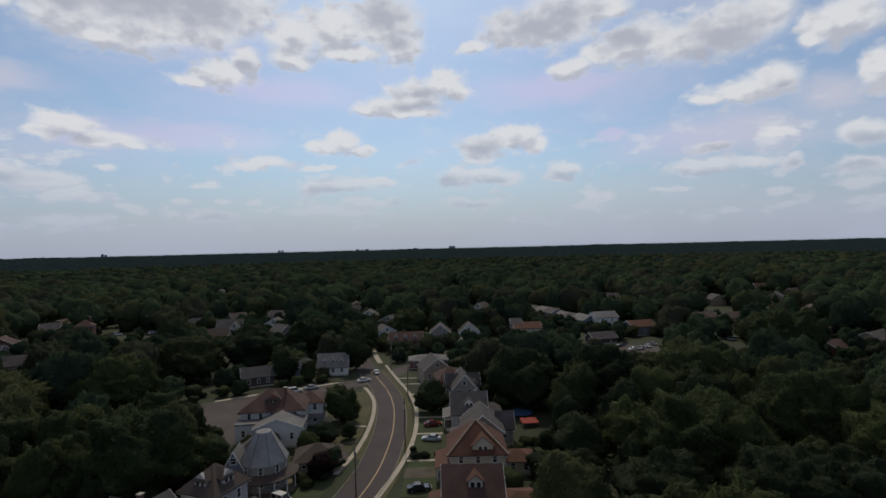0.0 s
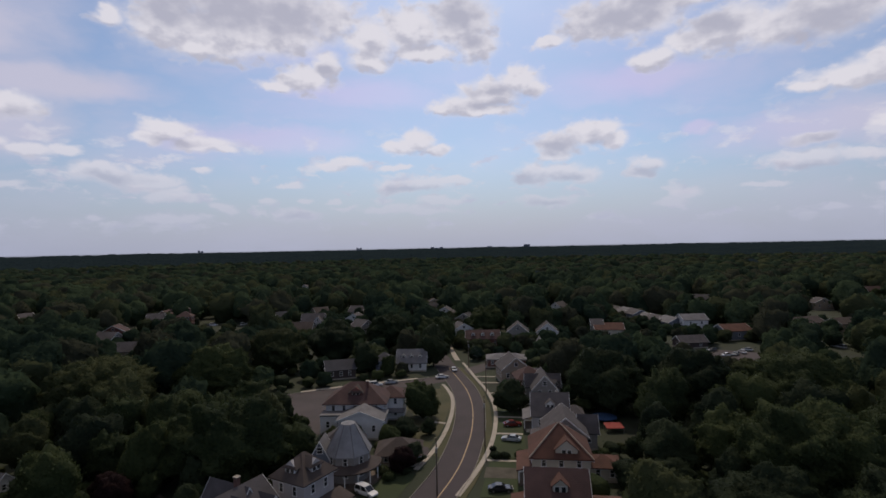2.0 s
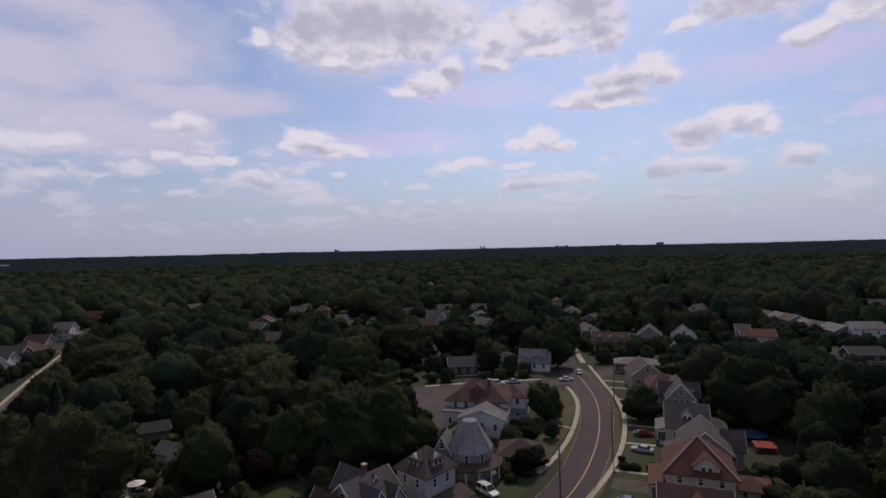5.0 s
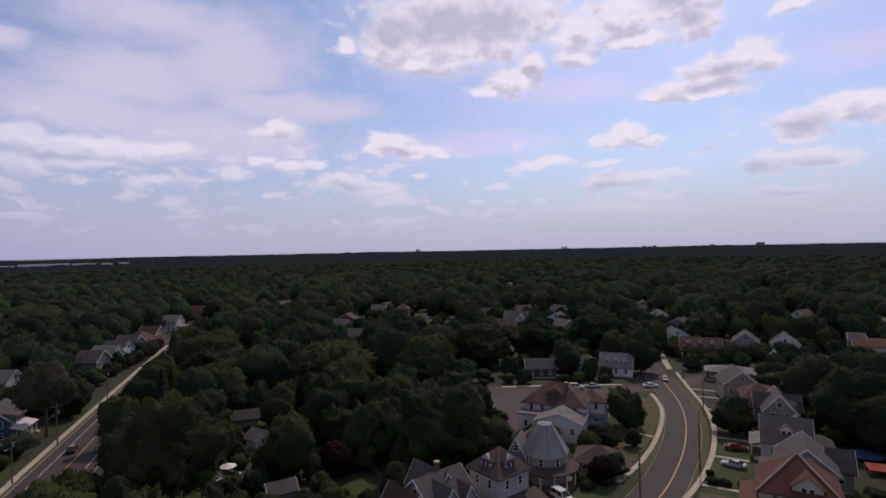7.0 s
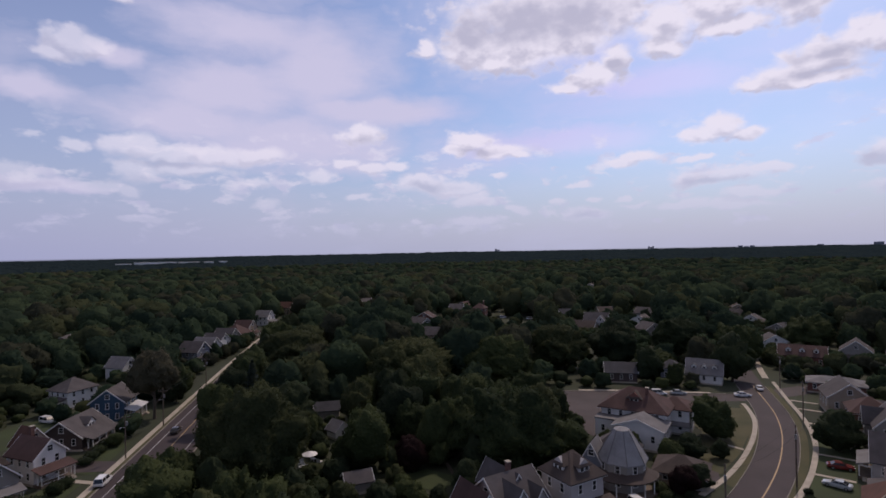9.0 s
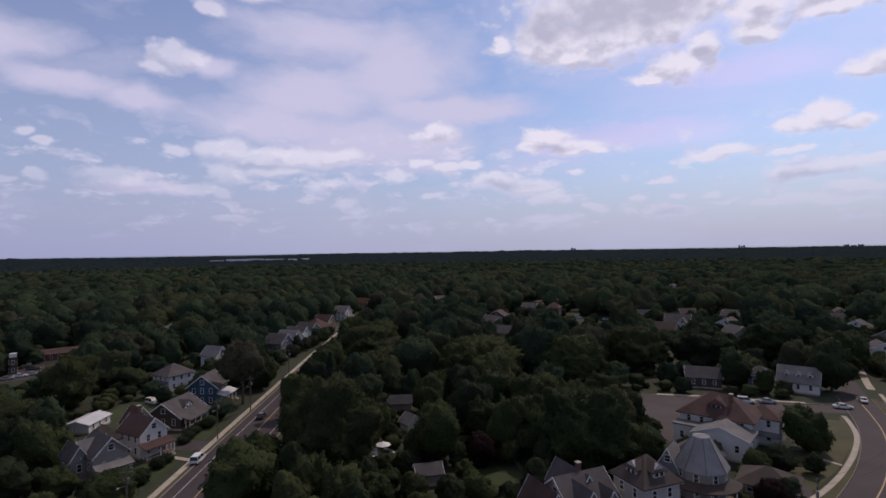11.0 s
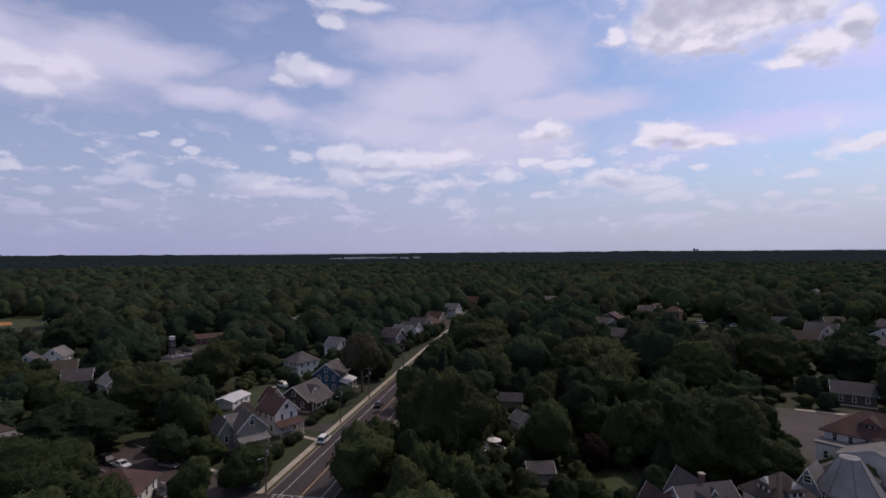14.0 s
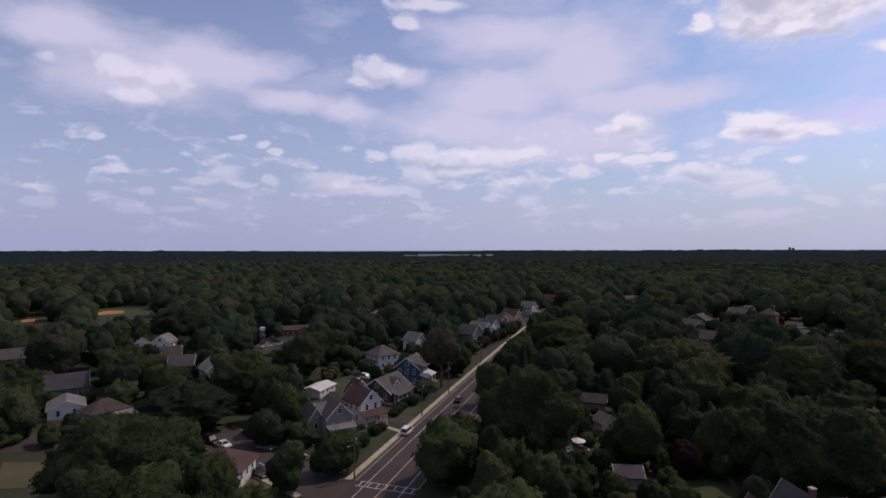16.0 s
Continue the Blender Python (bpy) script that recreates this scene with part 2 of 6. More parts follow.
cloud = wmix(shade, white.outputs[0], grey.outputs[0])
clear = wn("VectorMath", sky.outputs[0], (0.72, 0.83, 0.97), operation="MULTIPLY").outputs[0]
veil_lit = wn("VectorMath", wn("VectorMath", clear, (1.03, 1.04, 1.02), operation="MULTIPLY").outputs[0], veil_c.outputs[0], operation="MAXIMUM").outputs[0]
colour = wmix(thin, clear, veil_lit)
crumb_c = wmix(ramp_between(noise_f, 0.1, -0.15), white.outputs[0], veil_c.outputs[0])
colour = wmix(scatter, colour, crumb_c)
colour = wmix(cover, colour, cloud)
# Grey of the added unseen cover; it sets the strength of the fill.
unseen_cover_c = wn("RGB")
unseen_cover_c.outputs[0].default_value = (2.4, 2.25, 2.3, 1)
colour = wmix(overhead, colour, unseen_cover_c.outputs[0])
haze_c = wn("RGB")
haze_c.outputs[0].default_value = (4.3, 4.6, 6.0, 1)
haze_far = wn("RGB")
haze_far.outputs[0].default_value = (3.4, 3.7, 5.5, 1)
haze = wmix(ramp_between(azimuth, 35.0, 95.0), haze_c.outputs[0], haze_far.outputs[0])
colour = wmix(ramp_between(height, 11.0, 0.0, 0.0, 0.8), colour, haze)
low = wn("RGB")
low.outputs[0].default_value = (0.25, 0.3, 0.3, 1)
colour = wmix(ramp_between(height, 0.0, -0.25), colour, low.outputs[0])
backing = wn("Background", colour, 0.1)
wt.links.new(backing.outputs[0], wn("OutputWorld").inputs[0])

# ---- materials ----


def material(name, colour, rough=0.8, vary=0.25, scale=2.0, fine_scale=30.0, bump=0.15, metal=0.0, per_object=0.0, second=None, spec=0.5, stripes=0.0, coat=0.0):
    """A surface with variation at two scales and fine relief. stripes: courses of so many a metre, along the height."""
    m = bpy.data.materials.new(name)
    m.use_nodes = True
    t = m.node_tree
    bsdf = t.nodes["Principled BSDF"]
    bsdf.inputs["Roughness"].default_value, bsdf.inputs["Metallic"].default_value = rough, metal
    bsdf.inputs["Specular IOR Level"].default_value, bsdf.inputs["Coat Weight"].default_value = spec, coat
    coord = t.nodes.new("ShaderNodeTexCoord").outputs["Object"]
    big, small = t.nodes.new("ShaderNodeTexNoise"), t.nodes.new("ShaderNodeTexNoise")
    for n, s in ((big, scale), (small, fine_scale)):
        n.inputs["Scale"].default_value, n.inputs["Detail"].default_value = s, 5.0
        t.links.new(coord, n.inputs["Vector"])
    add = t.nodes.new("ShaderNodeMath")
    add.operation = "MULTIPLY_ADD"
    add.inputs[1].default_value = 0.45
    t.links.new(small.outputs["Fac"], add.inputs[0])
    t.links.new(big.outputs["Fac"], add.inputs[2])
    ramp = t.nodes.new("ShaderNodeMapRange")
    ramp.inputs[1].default_value, ramp.inputs[2].default_value = 0.5, 0.95
    t.links.new(add.outputs[0], ramp.inputs[0])
    mix = t.nodes.new("ShaderNodeMix")
    mix.data_type = "RGBA"
    dark = second or tuple(c * (1 - vary) for c in colour)
    light = colour if second else tuple(min(0.9, c * (1 + vary)) for c in colour)
    mix.inputs[6].default_value, mix.inputs[7].default_value = (*dark, 1), (*light, 1)
    t.links.new(ramp.outputs[0], mix.inputs[0])
    out = mix.outputs[2]
    if per_object:
        info = t.nodes.new("ShaderNodeObjectInfo")
        hsv = t.nodes.new("ShaderNodeHueSaturation")
        vr = t.nodes.new("ShaderNodeMapRange")
        vr.inputs[3].default_value, vr.inputs[4].default_value = 1 - per_object, 1 + per_object
        t.links.new(info.outputs["Random"], vr.inputs[0])
        t.links.new(vr.outputs[0], hsv.inputs["Value"])
        t.links.new(out, hsv.inputs["Color"])
        out = hsv.outputs[0]
    t.links.new(out, bsdf.inputs["Base Color"])
    if bump:
        b = t.nodes.new("ShaderNodeBump")
        b.inputs["Strength"].default_value, b.inputs["Distance"].default_value = bump, 0.05
        src = small.outputs["Fac"]
        if stripes:
            wave = t.nodes.new("ShaderNodeTexWave")
            wave.bands_direction, wave.wave_profile = "Z", "SAW"
            wave.inputs["Scale"].default_value = stripes * 0.314
            t.links.new(coord, wave.inputs["Vector"])
            src = wave.outputs["Fac"]
        t.links.new(src, b.inputs["Height"])
        t.links.new(b.outputs[0], bsdf.inputs["Normal"])
    return m


def foliage(name, colour, light, world_scale=0.09, gloss=0.06, grain=1.6):
    """Leaves: each leaf and each tree a little its own green, and some light comes through."""
    m = bpy.data.materials.new(name)
    m.use_nodes = True
    t = m.node_tree
    bsdf = t.nodes["Principled BSDF"]
    bsdf.inputs["Roughness"].default_value, bsdf.inputs["Specular IOR Level"].default_value = 0.7, gloss
    geo, info = t.nodes.new("ShaderNodeNewGeometry"), t.nodes.new("ShaderNodeObjectInfo")
    n = t.nodes.new("ShaderNodeTexNoise")
    n.inputs["Scale"].default_value, n.inputs["Detail"].default_value = world_scale, 2.0
    t.links.new(geo.outputs["Position"], n.inputs["Vector"])
    a = t.nodes.new("ShaderNodeMath")
    a.operation = "MULTIPLY_ADD"
    a.inputs[1].default_value = 1.0
    t.links.new(n.outputs["Fac"], a.inputs[2])
    b = t.nodes.new("ShaderNodeMath")
    b.operation = "MULTIPLY_ADD"
    b.inputs[1].default_value = 0.4
    t.links.new(info.outputs["Random"], b.inputs[0])
    t.links.new(a.outputs[0], b.inputs[2])
    ramp = t.nodes.new("ShaderNodeMapRange")
    ramp.inputs[1].default_value, ramp.inputs[2].default_value = 0.8, 1.55
    t.links.new(b.outputs[0], ramp.inputs[0])
    mix = t.nodes.new("ShaderNodeMix")
    mix.data_type = "RGBA"
    mix.inputs[6].default_value, mix.inputs[7].default_value = (*colour, 1), (*light, 1)
    t.links.new(ramp.outputs[0], mix.inputs[0])
    t.links.new(mix.outputs[2], bsdf.inputs["Base Color"])
    fine = t.nodes.new("ShaderNodeTexNoise")
    fine.inputs["Scale"].default_value, fine.inputs["Detail"].default_value = grain, 4.0
    t.links.new(geo.outputs["Position"], fine.inputs["Vector"])
    t.links.new(fine.outputs["Fac"], a.inputs[0])
    bump = t.nodes.new("ShaderNodeBump")
    bump.inputs["Strength"].default_value, bump.inputs["Distance"].default_value = 0.9, 0.7 / grain
    t.links.new(fine.outputs["Fac"], bump.inputs["Height"])
    t.links.new(bump.outputs[0], bsdf.inputs["Normal"])
    trans = t.nodes.new("ShaderNodeBsdfTranslucent")
    t.links.new(mix.outputs[2], trans.inputs[0])
    ms = t.nodes.new("ShaderNodeMixShader")
    ms.inputs[0].default_value = 0.42
    t.links.new(bsdf.outputs[0], ms.inputs[1])
    t.links.new(trans.outputs[0], ms.inputs[2])
    t.links.new(ms.outputs[0], t.nodes["Material Output"].inputs[0])
    return m


ASPHALT = material("asphalt", (0.045, 0.033, 0.036), 0.85, 0.2, 0.12, 8.0, 0.2)
ASPHALT_OLD = material("worn_asphalt", (0.056, 0.043, 0.044), 0.85, 0.25, 0.1, 6.0, 0.2)
CONCRETE = material("concrete", (0.40, 0.355, 0.29), 0.85, 0.2, 0.5, 6.0, 0.2)
GROUND = material("ground_cover", (0.036, 0.048, 0.020), 0.95, 0.0, 0.05, 1.5, 0.3, second=(0.022, 0.026, 0.013))
LAWN = material("lawn_grass", (0.041, 0.060, 0.017), 0.95, 0.0, 0.15, 4.0, 0.3, second=(0.030, 0.042, 0.014))
DRY = material("dry_grass", (0.092, 0.082, 0.036), 0.95, 0.0, 0.12, 3.0, 0.3, second=(0.052, 0.056, 0.022))
DIRT = material("infield_dirt", (0.42, 0.19, 0.07), 0.95, 0.2, 0.1, 2.0, 0.2)
KERB = material("worn_kerb_concrete", (0.21, 0.19, 0.165), 0.9, 0.25, 0.5, 6.0, 0.2)
YELLOW = material("yellow_line_paint", (0.42, 0.29, 0.15), 0.7, 0.2, 1.0, 12.0, 0.05)
LINE = material("white_line_paint", (0.42, 0.42, 0.42), 0.7, 0.2, 1.0, 12.0, 0.05)
TRIM = material("white_trim_paint", (0.72, 0.71, 0.69), 0.55, 0.08, 1.0, 10.0, 0.03)
GLASS = material("dark_window_glass", (0.02, 0.022, 0.026), 0.12, 0.3, 1.0, 3.0, 0.0)
BARK = material("bark", (0.09, 0.07, 0.05), 0.9, 0.3, 2.0, 15.0, 0.4)
WOOD = material("weathered_wood", (0.13, 0.10, 0.075), 0.85, 0.3, 1.5, 20.0, 0.2)
STEEL = material("grey_steel", (0.35, 0.36, 0.37), 0.4, 0.15, 2.0, 10.0, 0.02, metal=0.8)
RUBBER = material("tyre_rubber", (0.02, 0.02, 0.02), 0.8, 0.2, 3.0, 20.0, 0.05)
CHIMNEY = material("chimney_brick", (0.13, 0.068, 0.055), 0.9, 0.25, 1.5, 9.0, 0.3)
WIRE = material("black_cable", (0.02, 0.02, 0.02), 0.6, 0.1, 2.0, 10.0, 0.0)


def siding(name, colour):
    return material(name, colour, 0.65, 0.1, 0.4, 6.0, 0.35, stripes=6.0)


def shingle(name, colour):
    return material(name, colour, 0.9, 0.28, 0.35, 7.0, 0.4, stripes=5.0)


S_WHITE, S_CREAM, S_GREY = siding("white_siding", (0.72, 0.70, 0.68)), siding("cream_siding", (0.52, 0.47, 0.38)), siding("grey_siding", (0.27, 0.25, 0.23))
S_BLUE, S_BROWN, S_TAN = siding("blue_siding", (0.035, 0.075, 0.12)), siding("dark_brown_siding", (0.07, 0.05, 0.045)), siding("tan_siding", (0.36, 0.29, 0.22))
S_DULL = siding("weathered_white_siding", (0.44, 0.41, 0.40))
S_SLATE = siding("slate_blue_siding", (0.15, 0.165, 0.20))
BRICK = material("red_brick", (0.17, 0.075, 0.06), 0.9, 0.25, 0.6, 8.0, 0.3, stripes=13.0)
R_GREY, R_BROWN, R_RED = shingle("grey_shingle", (0.081, 0.072, 0.074)), shingle("brown_shingle", (0.063, 0.047, 0.041)), shingle("red_brown_shingle", (0.074, 0.040, 0.036))
R_ORANGE, R_DARK, R_PALE = shingle("rust_shingle", (0.096, 0.041, 0.027)), shingle("charcoal_shingle", (0.046, 0.046, 0.054)), shingle("pale_grey_shingle", (0.164, 0.158, 0.161))
R_TURRET = shingle("silver_grey_shingle", (0.25, 0.245, 0.25))
R_WHITE = material("white_flat_roofing", (0.55, 0.55, 0.56), 0.7, 0.15, 0.3, 3.0, 0.1)

LEAF = foliage("leaf_green", (0.0300, 0.0449, 0.0222), (0.0754, 0.0954, 0.0390))
LEAF_DARK = foliage("leaf_dark", (0.0212, 0.0323, 0.0201), (0.0477, 0.0636, 0.0318))
LEAF_OLIVE = foliage("leaf_olive", (0.0382, 0.0487, 0.0245), (0.0830, 0.0952, 0.0420))
LEAF_MAROON = foliage("leaf_maroon", (0.0220, 0.0130, 0.0135), (0.0400, 0.0200, 0.0200))
LEAF_BROWN = foliage("leaf_brownish", (0.0759, 0.0738, 0.0501), (0.1164, 0.1092, 0.0718))
LEAF_BLUE = foliage("spruce_needles", (0.0253, 0.0391, 0.0312), (0.0465, 0.0636, 0.0524))
# Horizon sheet: distance haze and the shade between crowns are in its colour.
CANOPY = foliage("hazed_canopy", (0.0218, 0.0372, 0.0499), (0.0438, 0.0639, 0.0642), 0.012, 0.0, 0.25)
# Far woods: base colours lifted towards blue-green, standing in for aerial haze.
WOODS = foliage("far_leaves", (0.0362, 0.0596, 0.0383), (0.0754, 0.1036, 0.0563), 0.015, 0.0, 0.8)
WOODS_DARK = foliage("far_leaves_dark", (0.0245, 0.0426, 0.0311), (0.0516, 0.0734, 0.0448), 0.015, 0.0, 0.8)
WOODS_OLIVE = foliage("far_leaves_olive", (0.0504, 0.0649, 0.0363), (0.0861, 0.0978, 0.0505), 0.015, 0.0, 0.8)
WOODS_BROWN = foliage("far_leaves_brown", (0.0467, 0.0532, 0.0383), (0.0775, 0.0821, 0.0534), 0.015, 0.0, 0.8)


# ---- building blocks ----


class Solid:
    """Collects vertices and faces of one part."""

    def __init__(self):
        self.v, self.f = [], []

    def add(self, verts, faces):
        k = len(self.v)
        self.v += [tuple(p) for p in verts]
        self.f += [tuple(k + i for i in face) for face in faces]
        return self

    def box(self, x0, x1, y0, y1, z0, z1):
        return self.add([(x, y, z) for z in (z0, z1) for x, y in ((x0, y0), (x1, y0), (x1, y1), (x0, y1))],
                        [(3, 2, 1, 0), (4, 5, 6, 7), (0, 1, 5, 4), (1, 2, 6, 5), (2, 3, 7, 6), (3, 0, 4, 7)])

    def slab(self, top, drop):
        """A plate: the polygon top, and the same lower by drop."""
        n = len(top)
        low = [(x, y, z - drop) for x, y, z in top]
        return self.add(list(top) + low, [tuple(range(n)), tuple(reversed(range(n, 2 * n)))] + [((i + 1) % n, i, n + i, n + (i + 1) % n) for i in range(n)])

    def tube(self, a, b, r0, r1, sides=8):
        a, b = Vector(a), Vector(b)
        w = (b - a).normalized()
        u = w.orthogonal().normalized()
        s = w.cross(u)
        ring = [[p + (u * math.cos(2 * math.pi * i / sides) + s * math.sin(2 * math.pi * i / sides)) * r for i in range(sides)] for p, r in ((a, r0), (b, r1))]
        return self.add(ring[0] + ring[1], [(i, (i + 1) % sides, sides + (i + 1) % sides, sides + i) for i in range(sides)] + [tuple(reversed(range(sides))), tuple(range(sides, 2 * sides))])

    def mesh(self, name):
        me = bpy.data.meshes.new(name)
        me.from_pydata(self.v, [], self.f)
        return me


def part(name, solid, mat, parent=None, label="", at=None):
    me = solid if isinstance(solid, bpy.types.Mesh) else solid.mesh(name)
    if not me.materials:
        me.materials.append(mat)
    ob = new(name, me)
    if parent:
        ob.parent = parent
    if at is not None:
        ob.matrix_basis = at
    return tagged(ob, label)


def thing(name, x, y, turn, label, category, group="", z=0.0, scale=(1, 1, 1)):
    ob = new(name)
    ob.matrix_basis = pose(x, y, z, 0, 0, turn) @ Matrix.Diagonal((*scale, 1))
    ob.empty_display_size = 0.5
    return tagged(ob, label, category, group)


WINDOWS = {}


def window(parent, x, y, z, turn, w=0.95, h=1.5):
    """A double-hung window: a proud frame with sill and cross bar, and a pane set back in it. x, y, z: its middle on the wall."""
    key = (round(w, 2), round(h, 2))
    if key not in WINDOWS:
        s, t = Solid(), 0.11
        s.box(-w / 2, -w / 2 + t, -0.07, 0.02, -h / 2, h / 2).box(w / 2 - t, w / 2, -0.07, 0.02, -h / 2, h / 2)
        s.box(-w / 2 + t, w / 2 - t, -0.068, 0.02, h / 2 - t, h / 2).box(-w / 2 - 0.06, w / 2 + 0.06, -0.12, 0.02, -h / 2 - 0.07, -h / 2 + 0.05)
        s.box(-w / 2 + t, w / 2 - t, -0.05, 0.02, -0.035, 0.035)
        p = Solid().box(-w / 2 + t, w / 2 - t, -0.03, 0.01, -h / 2 + 0.05, h / 2 - t)
        WINDOWS[key] = s.mesh("window"), p.mesh("pane")
    f = part("window", WINDOWS[key][0], TRIM, parent, at=pose(x, y, z, 0, 0, turn))
    part("pane", WINDOWS[key][1], GLASS, f)


def roof_shell(kind, cx, cy, w, d, eave, rh, over, axis, th=0.22):
    """Roof plates over a footprint. axis: along which the ridge runs."""
    s = Solid()
    if axis == "y":
        W, D = d, w
    else:
        W, D = w, d
    a, b = W / 2 + over, D / 2 + over
    drop = rh * over / (D / 2)

    def put(p):
        x, y, z = p
        return (cx + (x if axis == "x" else -y), cy + (y if axis == "x" else x), z)
    e = eave - drop
    if kind == "gable":
        top = eave + rh
        s.slab([put(p) for p in ((-a, -b, e), (a, -b, e), (a, 0, top), (-a, 0, top))], th)
        s.slab([put(p) for p in ((a, b, e), (-a, b, e), (-a, 0, top), (a, 0, top))], th)
    elif kind == "hip":
        r = max(0.02, (W - D) / 2 if W > D else 0.02)
        r = max(r, 0.35)
        top = eave + rh
        P = [(-a, -b, e), (a, -b, e), (a, b, e), (-a, b, e), (-r, 0, top), (r, 0, top)]
        V = [put(p) for p in P] + [put((x, y, z - th)) for x, y, z in P[:4]]
        s.add(V, [(0, 1, 5, 4), (2, 3, 4, 5), (1, 2, 5), (3, 0, 4), (1, 0, 6, 7), (2, 1, 7, 8), (3, 2, 8, 9), (0, 3, 9, 6), (6, 9, 8, 7)])
    elif kind == "flat":
        s.box(cx - w / 2 - over, cx + w / 2 + over, cy - d / 2 - over, cy + d / 2 + over, eave, eave + 0.3)
    return s


def wall_shell(kind, cx, cy, w, d, z0, eave, rh, axis):
    s = Solid()
    if kind != "gable":
        return s.box(cx - w / 2, cx + w / 2, cy - d / 2, cy + d / 2, z0, eave - 0.02)
    W, D = (w, d) if axis == "x" else (d, w)
    pts = []
    for x in (-W / 2, W / 2):
        for y, z in ((-D / 2, z0), (D / 2, z0), (D / 2, eave - 0.1), (0, eave + rh - 0.2), (-D / 2, eave - 0.1)):
            pts.append((cx + (x if axis == "x" else -y), cy + (y if axis == "x" else x), z))
    return s.add(pts, [(4, 3, 2, 1, 0), (5, 6, 7, 8, 9), (0, 1, 6, 5), (1, 2, 7, 6), (2, 3, 8, 7), (3, 4, 9, 8), (4, 0, 5, 9)])


def volume(house, cx, cy, w, d, eave, kind, rh, wall, roof, axis="x", over=0.45, faces="fblr", z0=0.0, storeys=None, sparse=False, trim=True):
    """One block of a house: its walls, foundation, roof, barge boards and windows."""
    if z0 == 0.0:
        part("foundation", Solid().box(cx - w / 2 - 0.06, cx + w / 2 + 0.06, cy - d / 2 - 0.06, cy + d / 2 + 0.06, -0.3, 0.45), CONCRETE, house)
    part("wall", wall_shell(kind, cx, cy, w, d, z0 + 0.02, eave, rh, axis), wall, house)
    part("roof", roof_shell(kind, cx, cy, w, d, eave, rh, over, axis), roof, house)
    if kind == "gable" and trim:
        W, D = (w, d) if axis == "x" else (d, w)
        b, e = D / 2 + over, eave - rh * over / (D / 2)
        for sx in (-1, 1):
            s = Solid()
            x0, x1 = sorted((sx * (W / 2 + over + 0.003), sx * (W / 2 + over + 0.06)))
            for sy in (-1, 1):
                quad = [(sy * b, e - 0.3), (0, eave + rh - 0.3), (0, eave + rh + 0.02), (sy * b, e + 0.02)]
                pts = [(x, y, z) for x in (x0, x1) for y, z in quad]
                pts = [(cx + (x if axis == "x" else -y), cy + (y if axis == "x" else x), z) for x, y, z in pts]
                s.add(pts, [(3, 2, 1, 0), (4, 5, 6, 7), (0, 1, 5, 4), (1, 2, 6, 5), (2, 3, 7, 6), (3, 0, 4, 7)])
            part("barge_board", s, TRIM, house)
    elif trim:
        drop = rh * over / (min(w, d) / 2) if kind == "hip" else 0.0
        z = eave - drop - 0.3
        s = Solid()
        X, Y, t = w / 2 + over - 0.03, d / 2 + over - 0.03, 0.06
        s.box(cx - X, cx + X, cy - Y, cy - Y + t, z, z + 0.2).box(cx - X, cx + X, cy + Y - t, cy + Y, z, z + 0.2)
        s.box(cx - X, cx - X + t, cy - Y + t, cy + Y - t, z, z + 0.2).box(cx + X - t, cx + X, cy - Y + t, cy + Y - t, z, z + 0.2)
        part("fascia", s, TRIM, house)
    n = storeys if storeys is not None else max(1, int((eave - z0) / 2.75))
    rise = (eave - z0 - 0.5) / n
    for side in faces:
        long = w if side in "fb" else d
        k = max(1, int(long / (4.2 if sparse else 2.7)))
        for level in range(n):
            z = z0 + 0.5 + rise * (level + 0.52)
            for i in range(k):
                u = (i + 0.5) / k * (long - 1.0) - (long - 1.0) / 2
                h = min(1.55, rise * 0.6)
                if side == "f":
                    window(house, cx + u, cy - d / 2, z, 0, 0.95, h)
                elif side == "b":
                    window(house, cx + u, cy + d / 2, z, 180, 0.95, h)
                elif side == "l":
                    window(house, cx - w / 2, cy + u, z, -90, 0.95, h)
                else:
                    window(house, cx + w / 2, cy + u, z, 90, 0.95, h)
    if kind == "gable" and rh > 2.6:
        z = eave + rh * 0.36
        for side in ("lr" if axis == "x" else "fb"):
            if side in faces:
                x, y, turn = {"f": (cx, cy - d / 2, 0), "b": (cx, cy + d / 2, 180), "l": (cx - w / 2, cy, -90), "r": (cx + w / 2, cy, 90)}[side]
                window(house, x, y, z, turn, 1.2, 1.25)


